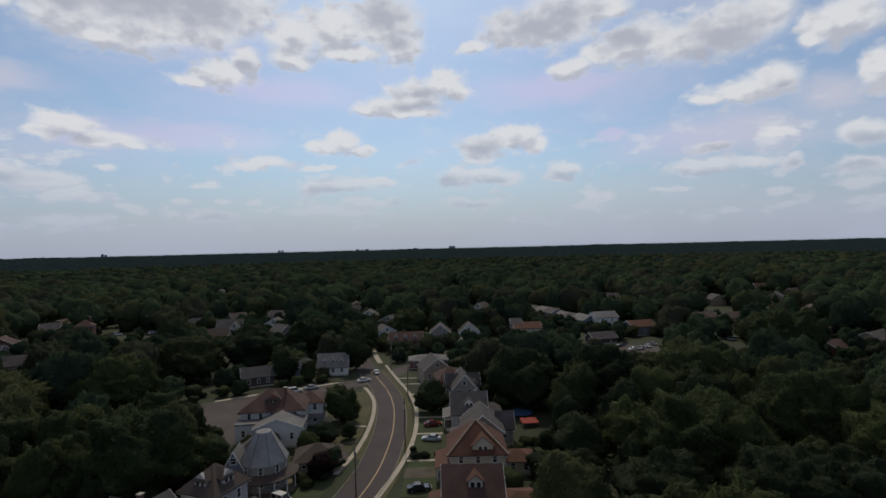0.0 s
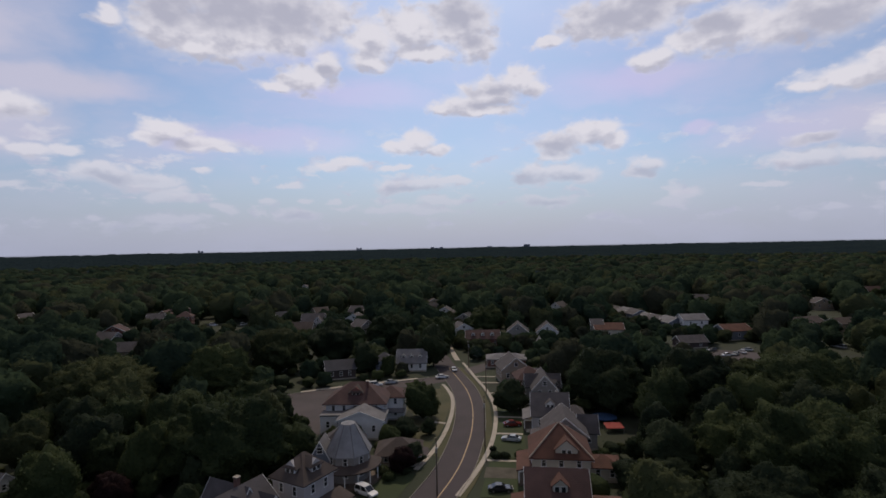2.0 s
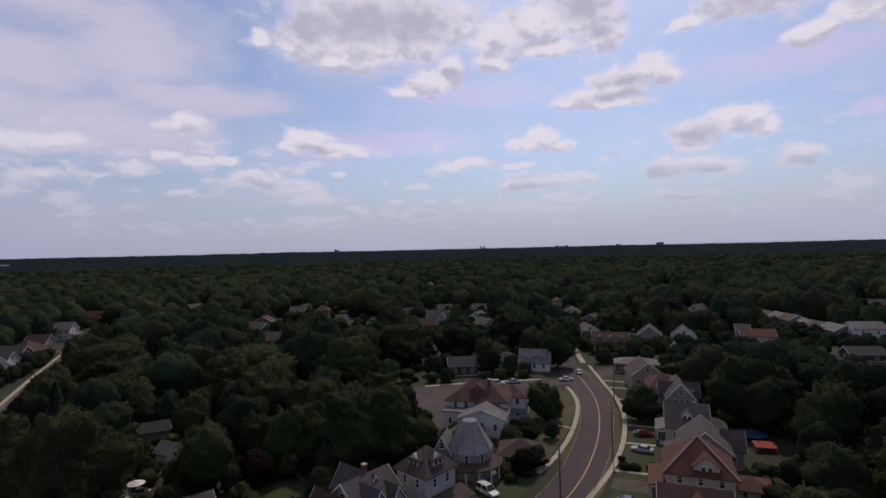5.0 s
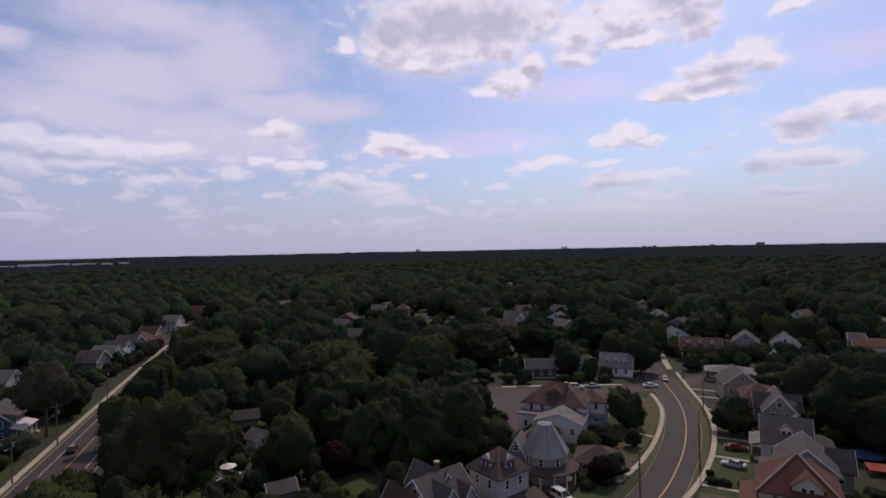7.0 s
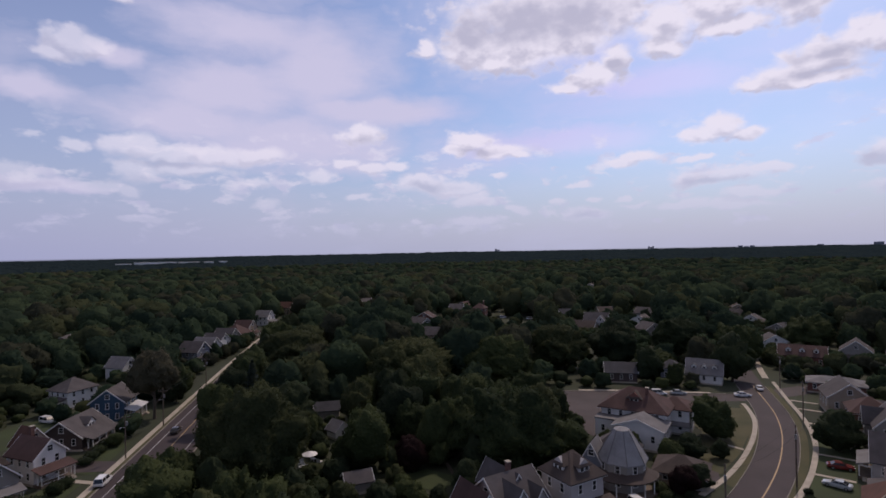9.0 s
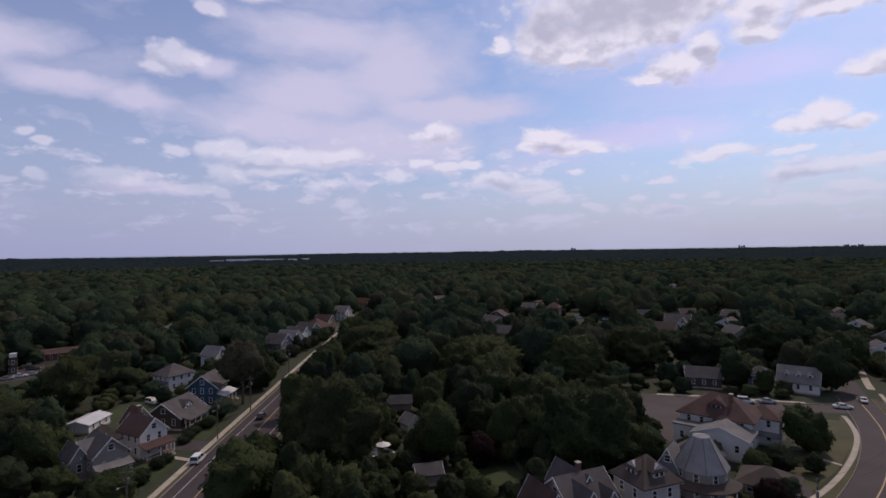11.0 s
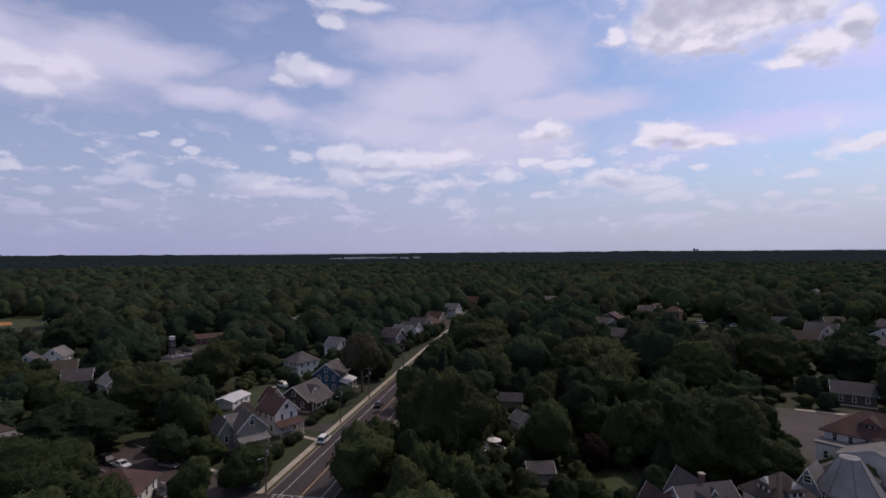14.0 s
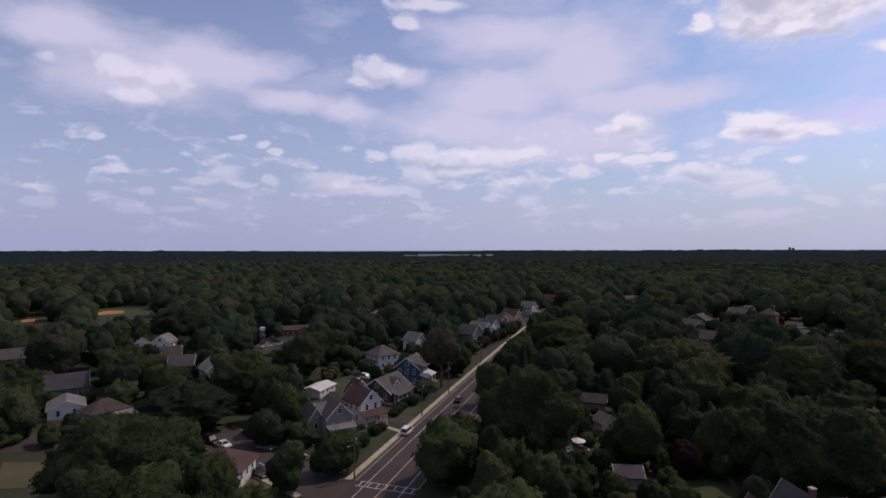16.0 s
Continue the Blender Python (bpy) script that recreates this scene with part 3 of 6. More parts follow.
def dormer(house, x, y, z, turn, w, h, wall, roof, deep=3.2, hip=False):
    """A gabled dormer whose face stands at x, y, with its sill line at z; it runs back into the roof."""
    at = pose(x, y, z, 0, 0, turn)
    d = part("dormer", Solid().add([(-w / 2, 0, 0), (w / 2, 0, 0), (w / 2, 0, h), (0, 0, h + w * 0.42), (-w / 2, 0, h), (-w / 2, deep, 0), (w / 2, deep, 0), (w / 2, deep, h), (0, deep, h + w * 0.42), (-w / 2, deep, h)],
                                   [(0, 1, 2, 3, 4), (9, 8, 7, 6, 5), (1, 6, 7, 2), (5, 0, 4, 9), (2, 7, 8, 3), (4, 3, 8, 9), (0, 5, 6, 1)]), wall, house, at=at)
    o, r = 0.3, Solid()
    zt, ze = h + w * 0.42 + 0.12, h - 0.84 * o + 0.12
    front = 0.9 if hip else -o
    r.slab([(-w / 2 - o, -o, ze), (0, front, zt), (0, deep, zt), (-w / 2 - o, deep, ze)][::-1], 0.12)
    r.slab([(w / 2 + o, -o, ze), (w / 2 + o, deep, ze), (0, deep, zt), (0, front, zt)][::-1], 0.12)
    if hip:
        r.slab([(-w / 2 - o, -o, ze), (w / 2 + o, -o, ze), (0, front, zt)], 0.12)
    part("dormer_roof", r, roof, d)
    n = 1 if w < 2.0 else 2
    for i in range(n):
        p = part("dormer_window", Solid().box(-0.42, 0.42, -0.05, 0.02, -0.6, 0.6), TRIM, d, at=pose((i - (n - 1) / 2) * 1.0, 0, h * 0.52, 0, 0, 0))
        p.scale = (1, 1, min(1, h * 0.75 / 1.2))
        g = part("dormer_pane", Solid().box(-0.33, 0.33, -0.06, 0.0, -0.5, 0.5), GLASS, d, at=pose((i - (n - 1) / 2) * 1.0, -0.005, h * 0.52, 0, 0, 0))
        g.scale = (1, 1, min(1, h * 0.75 / 1.2))


def porch(house, x0, x1, y0, y1, z, roof, rise=0.9, side="f", rail=True):
    """A porch: deck, posts, roof that slopes down away from the wall, railing and steps."""
    part("porch_deck", Solid().box(x0, x1, y0, y1, -0.2, 0.55), WOOD, house)
    lift = {"f": ((0, 0), (rise, rise)), "b": ((rise, rise), (0, 0)), "l": ((0, rise), (0, rise)), "r": ((rise, 0), (rise, 0))}[side]
    o = 0.35
    top = [(x0 - o, y0 - o, z + lift[0][0]), (x1 + o, y0 - o, z + lift[0][1]), (x1 + o, y1, z + lift[1][1]), (x0 - o, y1, z + lift[1][0])]
    part("porch_roof", Solid().slab(top, 0.18), roof, house)
    part("porch_beam", Solid().box(x0, x1, y0, y0 + 0.2, z - 0.42, z - 0.2), TRIM, house)
    n = max(2, int((x1 - x0) / 2.2) + 1)
    for i in range(n):
        x = x0 + 0.1 + (x1 - x0 - 0.2) * i / (n - 1)
        part("post", Solid().box(x - 0.09, x + 0.09, y0 + 0.01, y0 + 0.19, 0.55, z - 0.42), TRIM, house)
    if side in "fb":
        m = max(2, int((y1 - y0) / 2.5) + 1)
        for i in range(1, m):
            y = y0 + (y1 - y0) * i / m
            for x in (x0 + 0.1, x1 - 0.1):
                part("post", Solid().box(x - 0.09, x + 0.09, y - 0.09, y + 0.09, 0.55, z - 0.2), TRIM, house)
    if rail:
        part("railing", Solid().box(x0 + 0.2, x1 - 1.6, y0 + 0.06, y0 + 0.13, 1.3, 1.38).box(x0 + 0.2, x1 - 1.6, y0 + 0.06, y0 + 0.13, 0.7, 0.76), TRIM, house)
    s = Solid()
    for i in range(3):
        s.box(x1 - 1.5, x1 - 0.3, y0 - 0.3 * (i + 1), y0 - 0.3 * i, -0.1, 0.55 - 0.18 * (i + 1) + 0.18)
    part("steps", s, CONCRETE, house)
    part("door", Solid().box(x1 - 1.6, x1 - 0.6, y1 - 0.07, y1 - 0.005, 0.55, 2.6), WOOD, house)


def chimney(house, x, y, z0, z1, mat=None, w=0.7):
    c = part("chimney", Solid().box(x - w / 2, x + w / 2, y - w / 2, y + w / 2, z0, z1), mat or CHIMNEY, house)
    part("chimney_cap", Solid().box(x - w / 2 - 0.08, x + w / 2 + 0.08, y - w / 2 - 0.08, y + w / 2 + 0.08, z1, z1 + 0.15), CONCRETE, c)


def ribbon(path, width, z, mat, name, offset=0.0, thick=0.0, step=2.0, kind="structure", label="", parent=None, dash=None):
    """A strip along a curve through the points of path, that far to its right, with its own thickness."""
    pts = smooth(path, step)
    s, left, right = Solid(), [], []
    for i, p in enumerate(pts):
        q0, q1 = pts[max(0, i - 1)], pts[min(len(pts) - 1, i + 1)]
        t = (q1 - q0).normalized()
        n = Vector((t.y, -t.x))
        left.append(p + n * (offset - width / 2))
        right.append(p + n * (offset + width / 2))
    for i in range(len(pts) - 1):
        if dash and (i % dash[1]) >= dash[0]:
            continue
        quad = [(*left[i], z), (*right[i], z), (*right[i + 1], z), (*left[i + 1], z)]
        if thick:
            lo = [(x, y, z - thick) for x, y, _ in quad]
            s.add(quad + lo, [(0, 1, 2, 3), (1, 0, 4, 5), (3, 2, 6, 7), (0, 3, 7, 4), (2, 1, 5, 6)])
        else:
            s.add(quad, [(0, 1, 2, 3)])
    ob = part(name, s, mat, parent, label)
    if not parent:
        tagged(ob, label, name.split("_")[0], kind=kind)
    return ob


def smooth(path, step):
    """Points every step metres along a curve through path."""
    P = [Vector(p) for p in path]
    P = [P[0] * 2 - P[1]] + P + [P[-1] * 2 - P[-2]]
    out = []
    for i in range(1, len(P) - 2):
        a, b, c, d = P[i - 1:i + 3]
        n = max(1, int((c - b).length / step))
        for k in range(n):
            t = k / n
            out.append(0.5 * ((2 * b) + (c - a) * t + (2 * a - 5 * b + 4 * c - d) * t ** 2 + (3 * b - a - 3 * c + d) * t ** 3))
    return out + [P[-2]]

# ---- ground, roads and pavements ----
g = Solid()
for i in range(72):
    a0, a1 = 2 * math.pi * i / 72, 2 * math.pi * (i + 1) / 72
    g.add([(0, 0, 0), (5200 * math.cos(a0), 5200 * math.sin(a0), 0), (5200 * math.cos(a1), 5200 * math.sin(a1), 0)], [(0, 1, 2)])
tagged(part("ground", g, GROUND), "dark green ground of grass and leaf litter under trees", "ground", kind="structure")

R1 = [(-34, 38), (-27, 55), (-22, 70), (-18.6, 85), (-16, 96.8), (-14.6, 104), (-13.6, 113), (-13.1, 127), (-13.6, 140), (-15, 153), (-17.8, 167), (-22, 181), (-27, 196), (-32.5, 214), (-40, 240), (-50, 275), (-64, 330)]
R2 = [(-20, -34.5), (-60, 1.1), (-92.7, 30.3), (-118.5, 53.2), (-145.3, 77.2), (-180, 108.5), (-220, 145), (-300, 220)]
S1 = [(-91, 23), (-105.5, 16), (-119, 9.4), (-138, 0.5)]
X1 = [(-96, 134), (-76, 151), (-60, 161), (-45, 169), (-30, 178), (-20, 190), (-9, 205), (8, 213), (40, 226), (72, 236)]


r1 = ribbon(R1, 7.8, 0.05, ASPHALT, "road_1", -0.7, label="curving grey asphalt street with a yellow centre line")
ribbon(R1[:-4], 0.24, 0.058, YELLOW, "centre_line", parent=r1, step=1.5)
ribbon(R1[2:13], 1.5, 0.1, DRY, "verge_2", 4.15, 0.2, label="dry grass verge between kerb and pavement")
for off in (-4.72, 3.32):
    ribbon(R1[:13], 0.16, 0.17, KERB, "kerb", off, 0.3, parent=r1)
r2 = ribbon(R2, 12.4, 0.046, ASPHALT, "road_2", label="straight grey asphalt street with lane lines")
ribbon(R2, 0.22, 0.054, YELLOW, "centre_line", parent=r2)
for off in (-3.9, 4.0):
    ribbon(R2, 0.18, 0.053, LINE, "edge_line", off, parent=r2)
for off in (-6.35, 6.35):
    ribbon(R2[2:], 0.3, 0.17, KERB, "kerb", off, 0.3, parent=r2)
ribbon(R2[:2], 0.3, 0.17, KERB, "kerb", 6.35, 0.3, parent=r2)
s1 = ribbon(S1, 11.0, 0.042, ASPHALT_OLD, "road_3", label="worn grey asphalt side street")
for off in (-5.6, 5.6):
    ribbon([(-98, 19.7), *S1[1:]], 0.28, 0.16, KERB, "kerb", off, 0.3, parent=s1)
x1 = ribbon(X1, 7.5, 0.038, ASPHALT_OLD, "road_4", label="worn grey asphalt cross street")
ribbon(X1[:5], 0.35, 0.16, KERB, "kerb", -4.0, 0.3, parent=x1)

# crosswalk where the side street meets the straight road
d2 = Vector((-0.746, 0.666))
n2 = Vector((0.666, 0.746))
for k in (0.0, 2.0):
    a = Vector((-96.6, 26.2)) + d2 * (-k)
    b = a + n2 * 12.0
    part("crosswalk_line", Solid().add([(*(a), 0.058), (*(b), 0.058), (*(b + d2 * 0.2), 0.058), (*(a + d2 * 0.2), 0.058)], [(0, 1, 2, 3)]), LINE, r2)
for k in range(7):
    a = Vector((-96.6, 26.2)) + n2 * (0.6 + 1.75 * k)
    part("crosswalk_line", Solid().add([(*(a), 0.059), (*(a + n2 * 0.22), 0.059), (*(a + n2 * 0.22 - d2 * 1.8), 0.059), (*(a - d2 * 1.8), 0.059)], [(0, 1, 2, 3)]), LINE, r2)
for k in range(2):
    a = Vector((-104.2, 14.2)) + Vector((-0.9, -0.43)) * (7.5 * k)
    b = a + Vector((-0.9, -0.43)) * 3.2
    n = Vector((-0.43, 0.9)) * 0.12
    part("lane_mark", Solid().add([(*(a - n), 0.05), (*(b - n), 0.05), (*(b + n), 0.05), (*(a + n), 0.05)], [(0, 1, 2, 3)]), LINE, s1)

WALK_L = [(-22.5, 106.5), (-20.9, 114), (-19.9, 122), (-19.4, 132), (-19.7, 145), (-21.2, 157.5), (-24.2, 168), (-26.2, 173)]
WALK_R = [(-13.2, 96), (-11, 105), (-9.2, 114.5), (-8.2, 124), (-7.9, 134), (-8.3, 146), (-9.9, 157.5), (-12.6, 169), (-16.5, 182), (-21, 198), (-23, 205)]
ribbon(WALK_L, 1.05, 0.14, CONCRETE, "pavement_1", 0, 0.25, label="pale concrete pavement beside a street")
ribbon(WALK_R, 1.05, 0.14, CONCRETE, "pavement_2", 0.4, 0.25, label="pale concrete pavement beside a street")
ribbon(R2[2:], 1.35, 0.14, CONCRETE, "pavement_3", -8.0, 0.25, label="pale concrete pavement beside a street")
ribbon(R2[2:], 0.95, 0.1, DRY, "verge_1", -6.98, 0.2, label="dry grass verge between kerb and pavement")
ribbon([(-102, 24.5), (-113.3, 18.9), (-124, 13.6)], 1.5, 0.14, CONCRETE, "pavement_4", 0, 0.25, label="pale concrete pavement of a side street")
ribbon([(-95, 14.6), (-110.4, 7.0), (-122, 1.5)], 1.3, 0.14, CONCRETE, "pavement_5", 0, 0.25, label="pale concrete pavement of a side street")
ribbon([(-70, 161), (-58.5, 168.2), (-45.5, 175.2), (-36, 180)], 1.4, 0.12, CONCRETE, "pavement_6", 0, 0.2, label="pale concrete pavement of a cross street")
ribbon([(-30.5, 208), (-33.5, 220), (-38.5, 243)], 2.0, 0.12, CONCRETE, "pavement_7", 5.5, 0.2, label="pale concrete pavement beyond a crossing")


def patch(name, corners, z, mat, label, thick=0.0):
    s = Solid()
    if thick:
        s.slab([(x, y, z) for x, y in corners], thick)
    else:
        s.add([(x, y, z) for x, y in corners], [tuple(range(len(corners)))])
    return tagged(part(name, s, mat), label, name.split("_")[0], kind="structure")


patch("lawn_1", [(-21.5, 118), (-20.4, 132), (-20.8, 146), (-22.4, 158), (-25.6, 168), (-33, 165), (-36, 150), (-30, 142), (-29, 126), (-25, 119)], 0.06, DRY, "dry olive lawn between a house and the street")
patch("lawn_2", [(-18.2, 113), (-17.9, 129), (-18.8, 146), (-21.6, 161), (-25.5, 172), (-26.9, 171), (-23.4, 160), (-20.7, 146), (-19.8, 130), (-20.4, 114)], 0.055, DRY, "dry grass strip along the kerb")
patch("lawn_3", [(-8.8, 96), (-7.3, 120), (-7.2, 140), (-9, 156), (-4, 160), (-1, 140), (0, 118), (-0.5, 96)], 0.06, LAWN, "green front lawns in a row")
patch("lawn_4", [(-24, 92), (-22, 104), (-27, 107), (-31, 99), (-30, 90)], 0.06, LAWN, "green front lawn of a porch house")
patch("lawn_5", [(-104.5, 25), (-121, 41), (-125, 36), (-119, 29), (-112, 19.5)], 0.06, LAWN, "green front lawn beside the pavement")
patch("lawn_6", [(-124, 44), (-138, 56.5), (-142, 52), (-131, 40)], 0.06, LAWN, "green front lawn with a hedge")
patch("lawn_7", [(-61, 80), (-66, 79), (-72, 81), (-70, 86.5), (-62, 87)], 0.06, LAWN, "bright green back lawn inside a fence")
patch("lawn_8", [(-158, 30), (-176, 40), (-180, 52), (-170, 55), (-157, 44)], 0.06, LAWN, "green back lawn behind houses")
patch("lawn_9", [(-93, 9), (-99, 12), (-109, 6), (-103, 0)], 0.058, DRY, "dry grass strip at a street corner")
patch("lawn_10", [(-136, -39), (-121, -36), (-117, -22), (-131, -27)], 0.06, DRY, "olive lawn behind a broad tree")
patch("driveway_6", [(-158, -47), (-151, -30), (-139, -28), (-143, -43)], 0.06, ASPHALT_OLD, "grey asphalt yard beside a garage")
patch("field_1", [(-396, -118), (-440, -122), (-476, -70), (-470, -20), (-430, -14), (-408, -34), (-412, -80)], 0.05, LAWN, "green mown playing field beyond trees")
patch("field_2", [(-424, -68), (-440, -72), (-452, -66), (-448, -56), (-430, -53)], 0.07, DIRT, "orange dirt infield of a ball field")
patch("field_3", [(-400, -104), (-416, -108), (-418, -101), (-402, -98)], 0.07, DIRT, "orange dirt infield of a ball field")
patch("car_park_1", [(-50, 124), (-70, 138), (-74, 147), (-62, 158), (-50, 152), (-47, 138)], 0.052, ASPHALT_OLD, "grey asphalt yard beside a house")
patch("car_park_2", [(68, 213), (92, 212), (102, 226), (78, 236)], 0.05, ASPHALT_OLD, "grey asphalt car park with parked cars")
patch("car_park_3", [(-243, 18), (-262, 14), (-272, 30), (-262, 42), (-244, 36)], 0.05, ASPHALT_OLD, "grey asphalt car park beside a brick building")
patch("car_park_4", [(-136, 2.5), (-132.7, 11.0), (-124, 15.5), (-116.1, 17.8), (-107, 20.0), (-99.5, 22.6), (-101, 16), (-112, 7), (-128, 0.5)], 0.048, ASPHALT_OLD, "grey asphalt forecourt where a side street widens")
patch("driveway_1", [(-20.5, 113.5), (-22, 118.5), (-31, 122), (-32, 117), (-26, 113)], 0.09, ASPHALT_OLD, "grey asphalt driveway crossing the pavement")
patch("driveway_2", [(-20.2, 134.4), (-20.2, 135.4), (-25.8, 136.8), (-25.8, 135.8)], 0.10, CONCRETE, "narrow concrete garden path")
patch("driveway_3", [(-118, 42.5), (-119, 43.5), (-126.5, 39.8), (-125.8, 38.7)], 0.10, CONCRETE, "narrow concrete garden path")
patch("driveway_4", [(-123, 47), (-127, 50.5), (-139, 42), (-134, 37)], 0.09, ASPHALT_OLD, "grey asphalt driveway between houses")
for k, y in enumerate((112.5, 128.6, 141.0, 152.0, 163.5, 176.0, 184.0)):
    x = {0: -8.5, 1: -7.2, 2: -7.2, 3: -8.2, 4: -10.3, 5: -13.5, 6: -16}[k]
    patch("garden_path_%d" % (k + 1), [(x, y - 0.5), (x + 6.5, y - 0.5), (x + 6.5, y + 0.5), (x, y + 0.5)], 0.10, CONCRETE, "narrow concrete garden path")
patch("driveway_5", [(-8.6, 104), (-1, 104), (-1, 109), (-8.4, 109)], 0.09, material("gravel_drive", (0.085, 0.075, 0.055), 0.95, 0.3, 0.5, 8.0, 0.3), "brown gravel drive between front lawns")

# ---- houses near the curving street ----
BUILT = []  # x, y, half size of what stands


def house(x, y, turn, label, half, name="house", group=""):
    BUILT.append((x, y, half))
    return thing(name, x, y, turn, label, "house", group)


h = house(4.2, 88, 0, "cream house with a red-brown gabled roof and dormer", 6)
volume(h, 0, 0, 9.4, 8.4, 5.8, "gable", 3.4, S_CREAM, R_RED)
dormer(h, 0.4, -3.1, 6.2, 0, 2.3, 1.5, S_CREAM, R_ORANGE, 2.8)
volume(h, 9.9, 1.2, 10.4, 6, 3.0, "hip", 0.9, S_CREAM, R_ORANGE, over=0.25)
porch(h, -7.0, -4.75, -3.6, 3.6, 3.0, R_ORANGE, 0.7, "l", False)

h = house(6, 105.5, 0, "cream house with a rust-orange hipped roof and front gable", 7)
volume(h, 0, 0, 10.6, 10.4, 6.4, "hip", 4.4, S_CREAM, R_ORANGE, over=0.6)
dormer(h, 1.0, -4.9, 6.4, 0, 4.0, 1.0, S_CREAM, R_ORANGE, 4.4)
for sx in (-1, 1):
    part("hip_cap", Solid().tube((sx * 5.85, -5.75, 5.95), (sx * 0.1, -0.1, 10.8), 0.16, 0.14, 5), S_TAN, h)
volume(h, 8.4, 1.6, 6.2, 6, 3.0, "hip", 1.2, S_CREAM, R_ORANGE, over=0.4)
porch(h, -7.9, -5.35, -4.4, 4.6, 3.1, R_ORANGE, 0.8, "l", False)

h = house(8.6, 119.5, 0, "grey house with cross gables and white trim", 7)
volume(h, -0.5, 0, 9.0, 10, 5.2, "gable", 3.7, S_GREY, R_GREY, axis="y")
volume(h, 4.9, 2.8, 3.6, 5.0, 4.4, "gable", 2.8, S_GREY, R_GREY, over=0.5)
dormer(h, -2.8, -5.03, 5.2, 0, 3.4, 0.6, S_WHITE, R_GREY, 3.0)
porch(h, -7.4, -5.15, -4, 4.2, 3.0, R_GREY, 0.8, "l", False)

h = house(6, 135, 0, "grey-roofed white house with low wings", 7)
volume(h, 0, 0, 8.6, 9, 4.3, "gable", 4.2, S_DULL, R_GREY)
volume(h, 5.8, -1, 4, 6, 4.2, "hip", 1.6, S_WHITE, R_GREY)
porch(h, -6.4, -4.35, -4, 4, 3.0, R_PALE, 0.8, "l", False)
dormer(h, 0, -3.0, 5.2, 0, 2.2, 1.2, S_WHITE, R_GREY, 2.8)
volume(h, 2.2, 2.6, 4.4, 6.0, 4.4, "gable", 3.2, S_DULL, R_PALE, axis="y", faces="b")

h = house(4.8, 153.5, 4, "grey house with steep crossing gables", 7)
volume(h, 0.5, 0, 6.6, 9.6, 5.8, "gable", 3.6, S_GREY, R_GREY, axis="y")
volume(h, 0.5, 1.5, 9.4, 4.6, 5.6, "gable", 2.8, S_GREY, R_GREY)
dormer(h, 4.2, -1.4, 5.4, 45, 1.5, 1.1, S_WHITE, R_GREY, 2.0)
porch(h, -7.4, -5.55, -4, 4, 3.0, R_PALE, 0.8, "l", False)

h = house(1.6, 168.5, 10, "brick house with a red-brown hipped roof", 6)
volume(h, 0, 0, 8.4, 9, 4.6, "hip", 2.8, BRICK, R_RED)

h = house(-3.4, 180, 14, "tan house with a pale grey gabled roof", 7)
volume(h, 0, 0, 9.4, 10, 5.0, "gable", 3.6, S_TAN, R_GREY, axis="y")
volume(h, 4.0, -6, 6, 5, 3.2, "gable", 2.0, S_TAN, R_PALE)

h = house(-6, 202, 3, "long low brick building with a pale hipped roof", 8, "bungalow")
volume(h, 0, 0, 14, 8, 3.4, "hip", 1.3, BRICK, R_PALE, over=0.6)
h = house(-17, 238, 4, "brick house with a red roof and white dormers", 8)
volume(h, 0, 0, 14.5, 8.5, 4.6, "gable", 3.2, BRICK, R_RED)
for k in (-4.2, 0, 4.2):
    dormer(h, k, -2.9, 5.4, 0, 1.6, 1.1, S_WHITE, R_RED, 2.6)
h = house(-1.4, 254, 0, "grey house with a dark front gable", 7)
volume(h, 0, 0, 9.6, 9, 5.2, "gable", 3.8, S_GREY, R_GREY, axis="y")
porch(h, -4.8, 4.8, -6.8, -4.55, 2.9, R_GREY)
h = house(12.2, 254, 0, "pale grey house with a front gable", 7)
volume(h, 0, 0, 9.6, 9, 5.2, "gable", 3.8, S_WHITE, R_GREY, axis="y")
porch(h, -4.8, 4.8, -6.8, -4.55, 2.9, R_GREY)
h = house(8, 236, 0, "small white garage with a steep gable", 3, "garage")
volume(h, 0, 0, 4, 5, 2.6, "gable", 2.4, S_WHITE, R_PALE, axis="y", faces="")

h = house(-42.6, 133.6, 6, "large white house with a brown hipped roof", 11)
volume(h, 0, 0, 14.5, 10.5, 7.2, "hip", 3.6, S_WHITE, R_RED, over=0.8)
volume(h, 7.6, 5.6, 7.4, 7, 6.4, "hip", 1.8, S_WHITE, R_RED, over=0.6)
volume(h, 2.6, -8.6, 10.6, 7.4, 4.9, "gable", 2.0, S_WHITE, R_PALE, axis="y", over=0.5)
volume(h, -4.6, -6.8, 6.4, 4, 4.6, "flat", 0.3, S_WHITE, R_PALE, over=0.2, trim=False)
chimney(h, 2.6, -1.4, 9, 11.2)
dormer(h, 0.0, -3.6, 8.0, 0, 3.2, 1.0, BRICK, R_BROWN, 2.6, hip=True)
part("awning", Solid().slab([(6.0, 0.2, 2.6), (11.6, 0.2, 2.6), (11.6, 2.04, 3.2), (6.0, 2.04, 3.2)], 0.12), R_PALE, h)

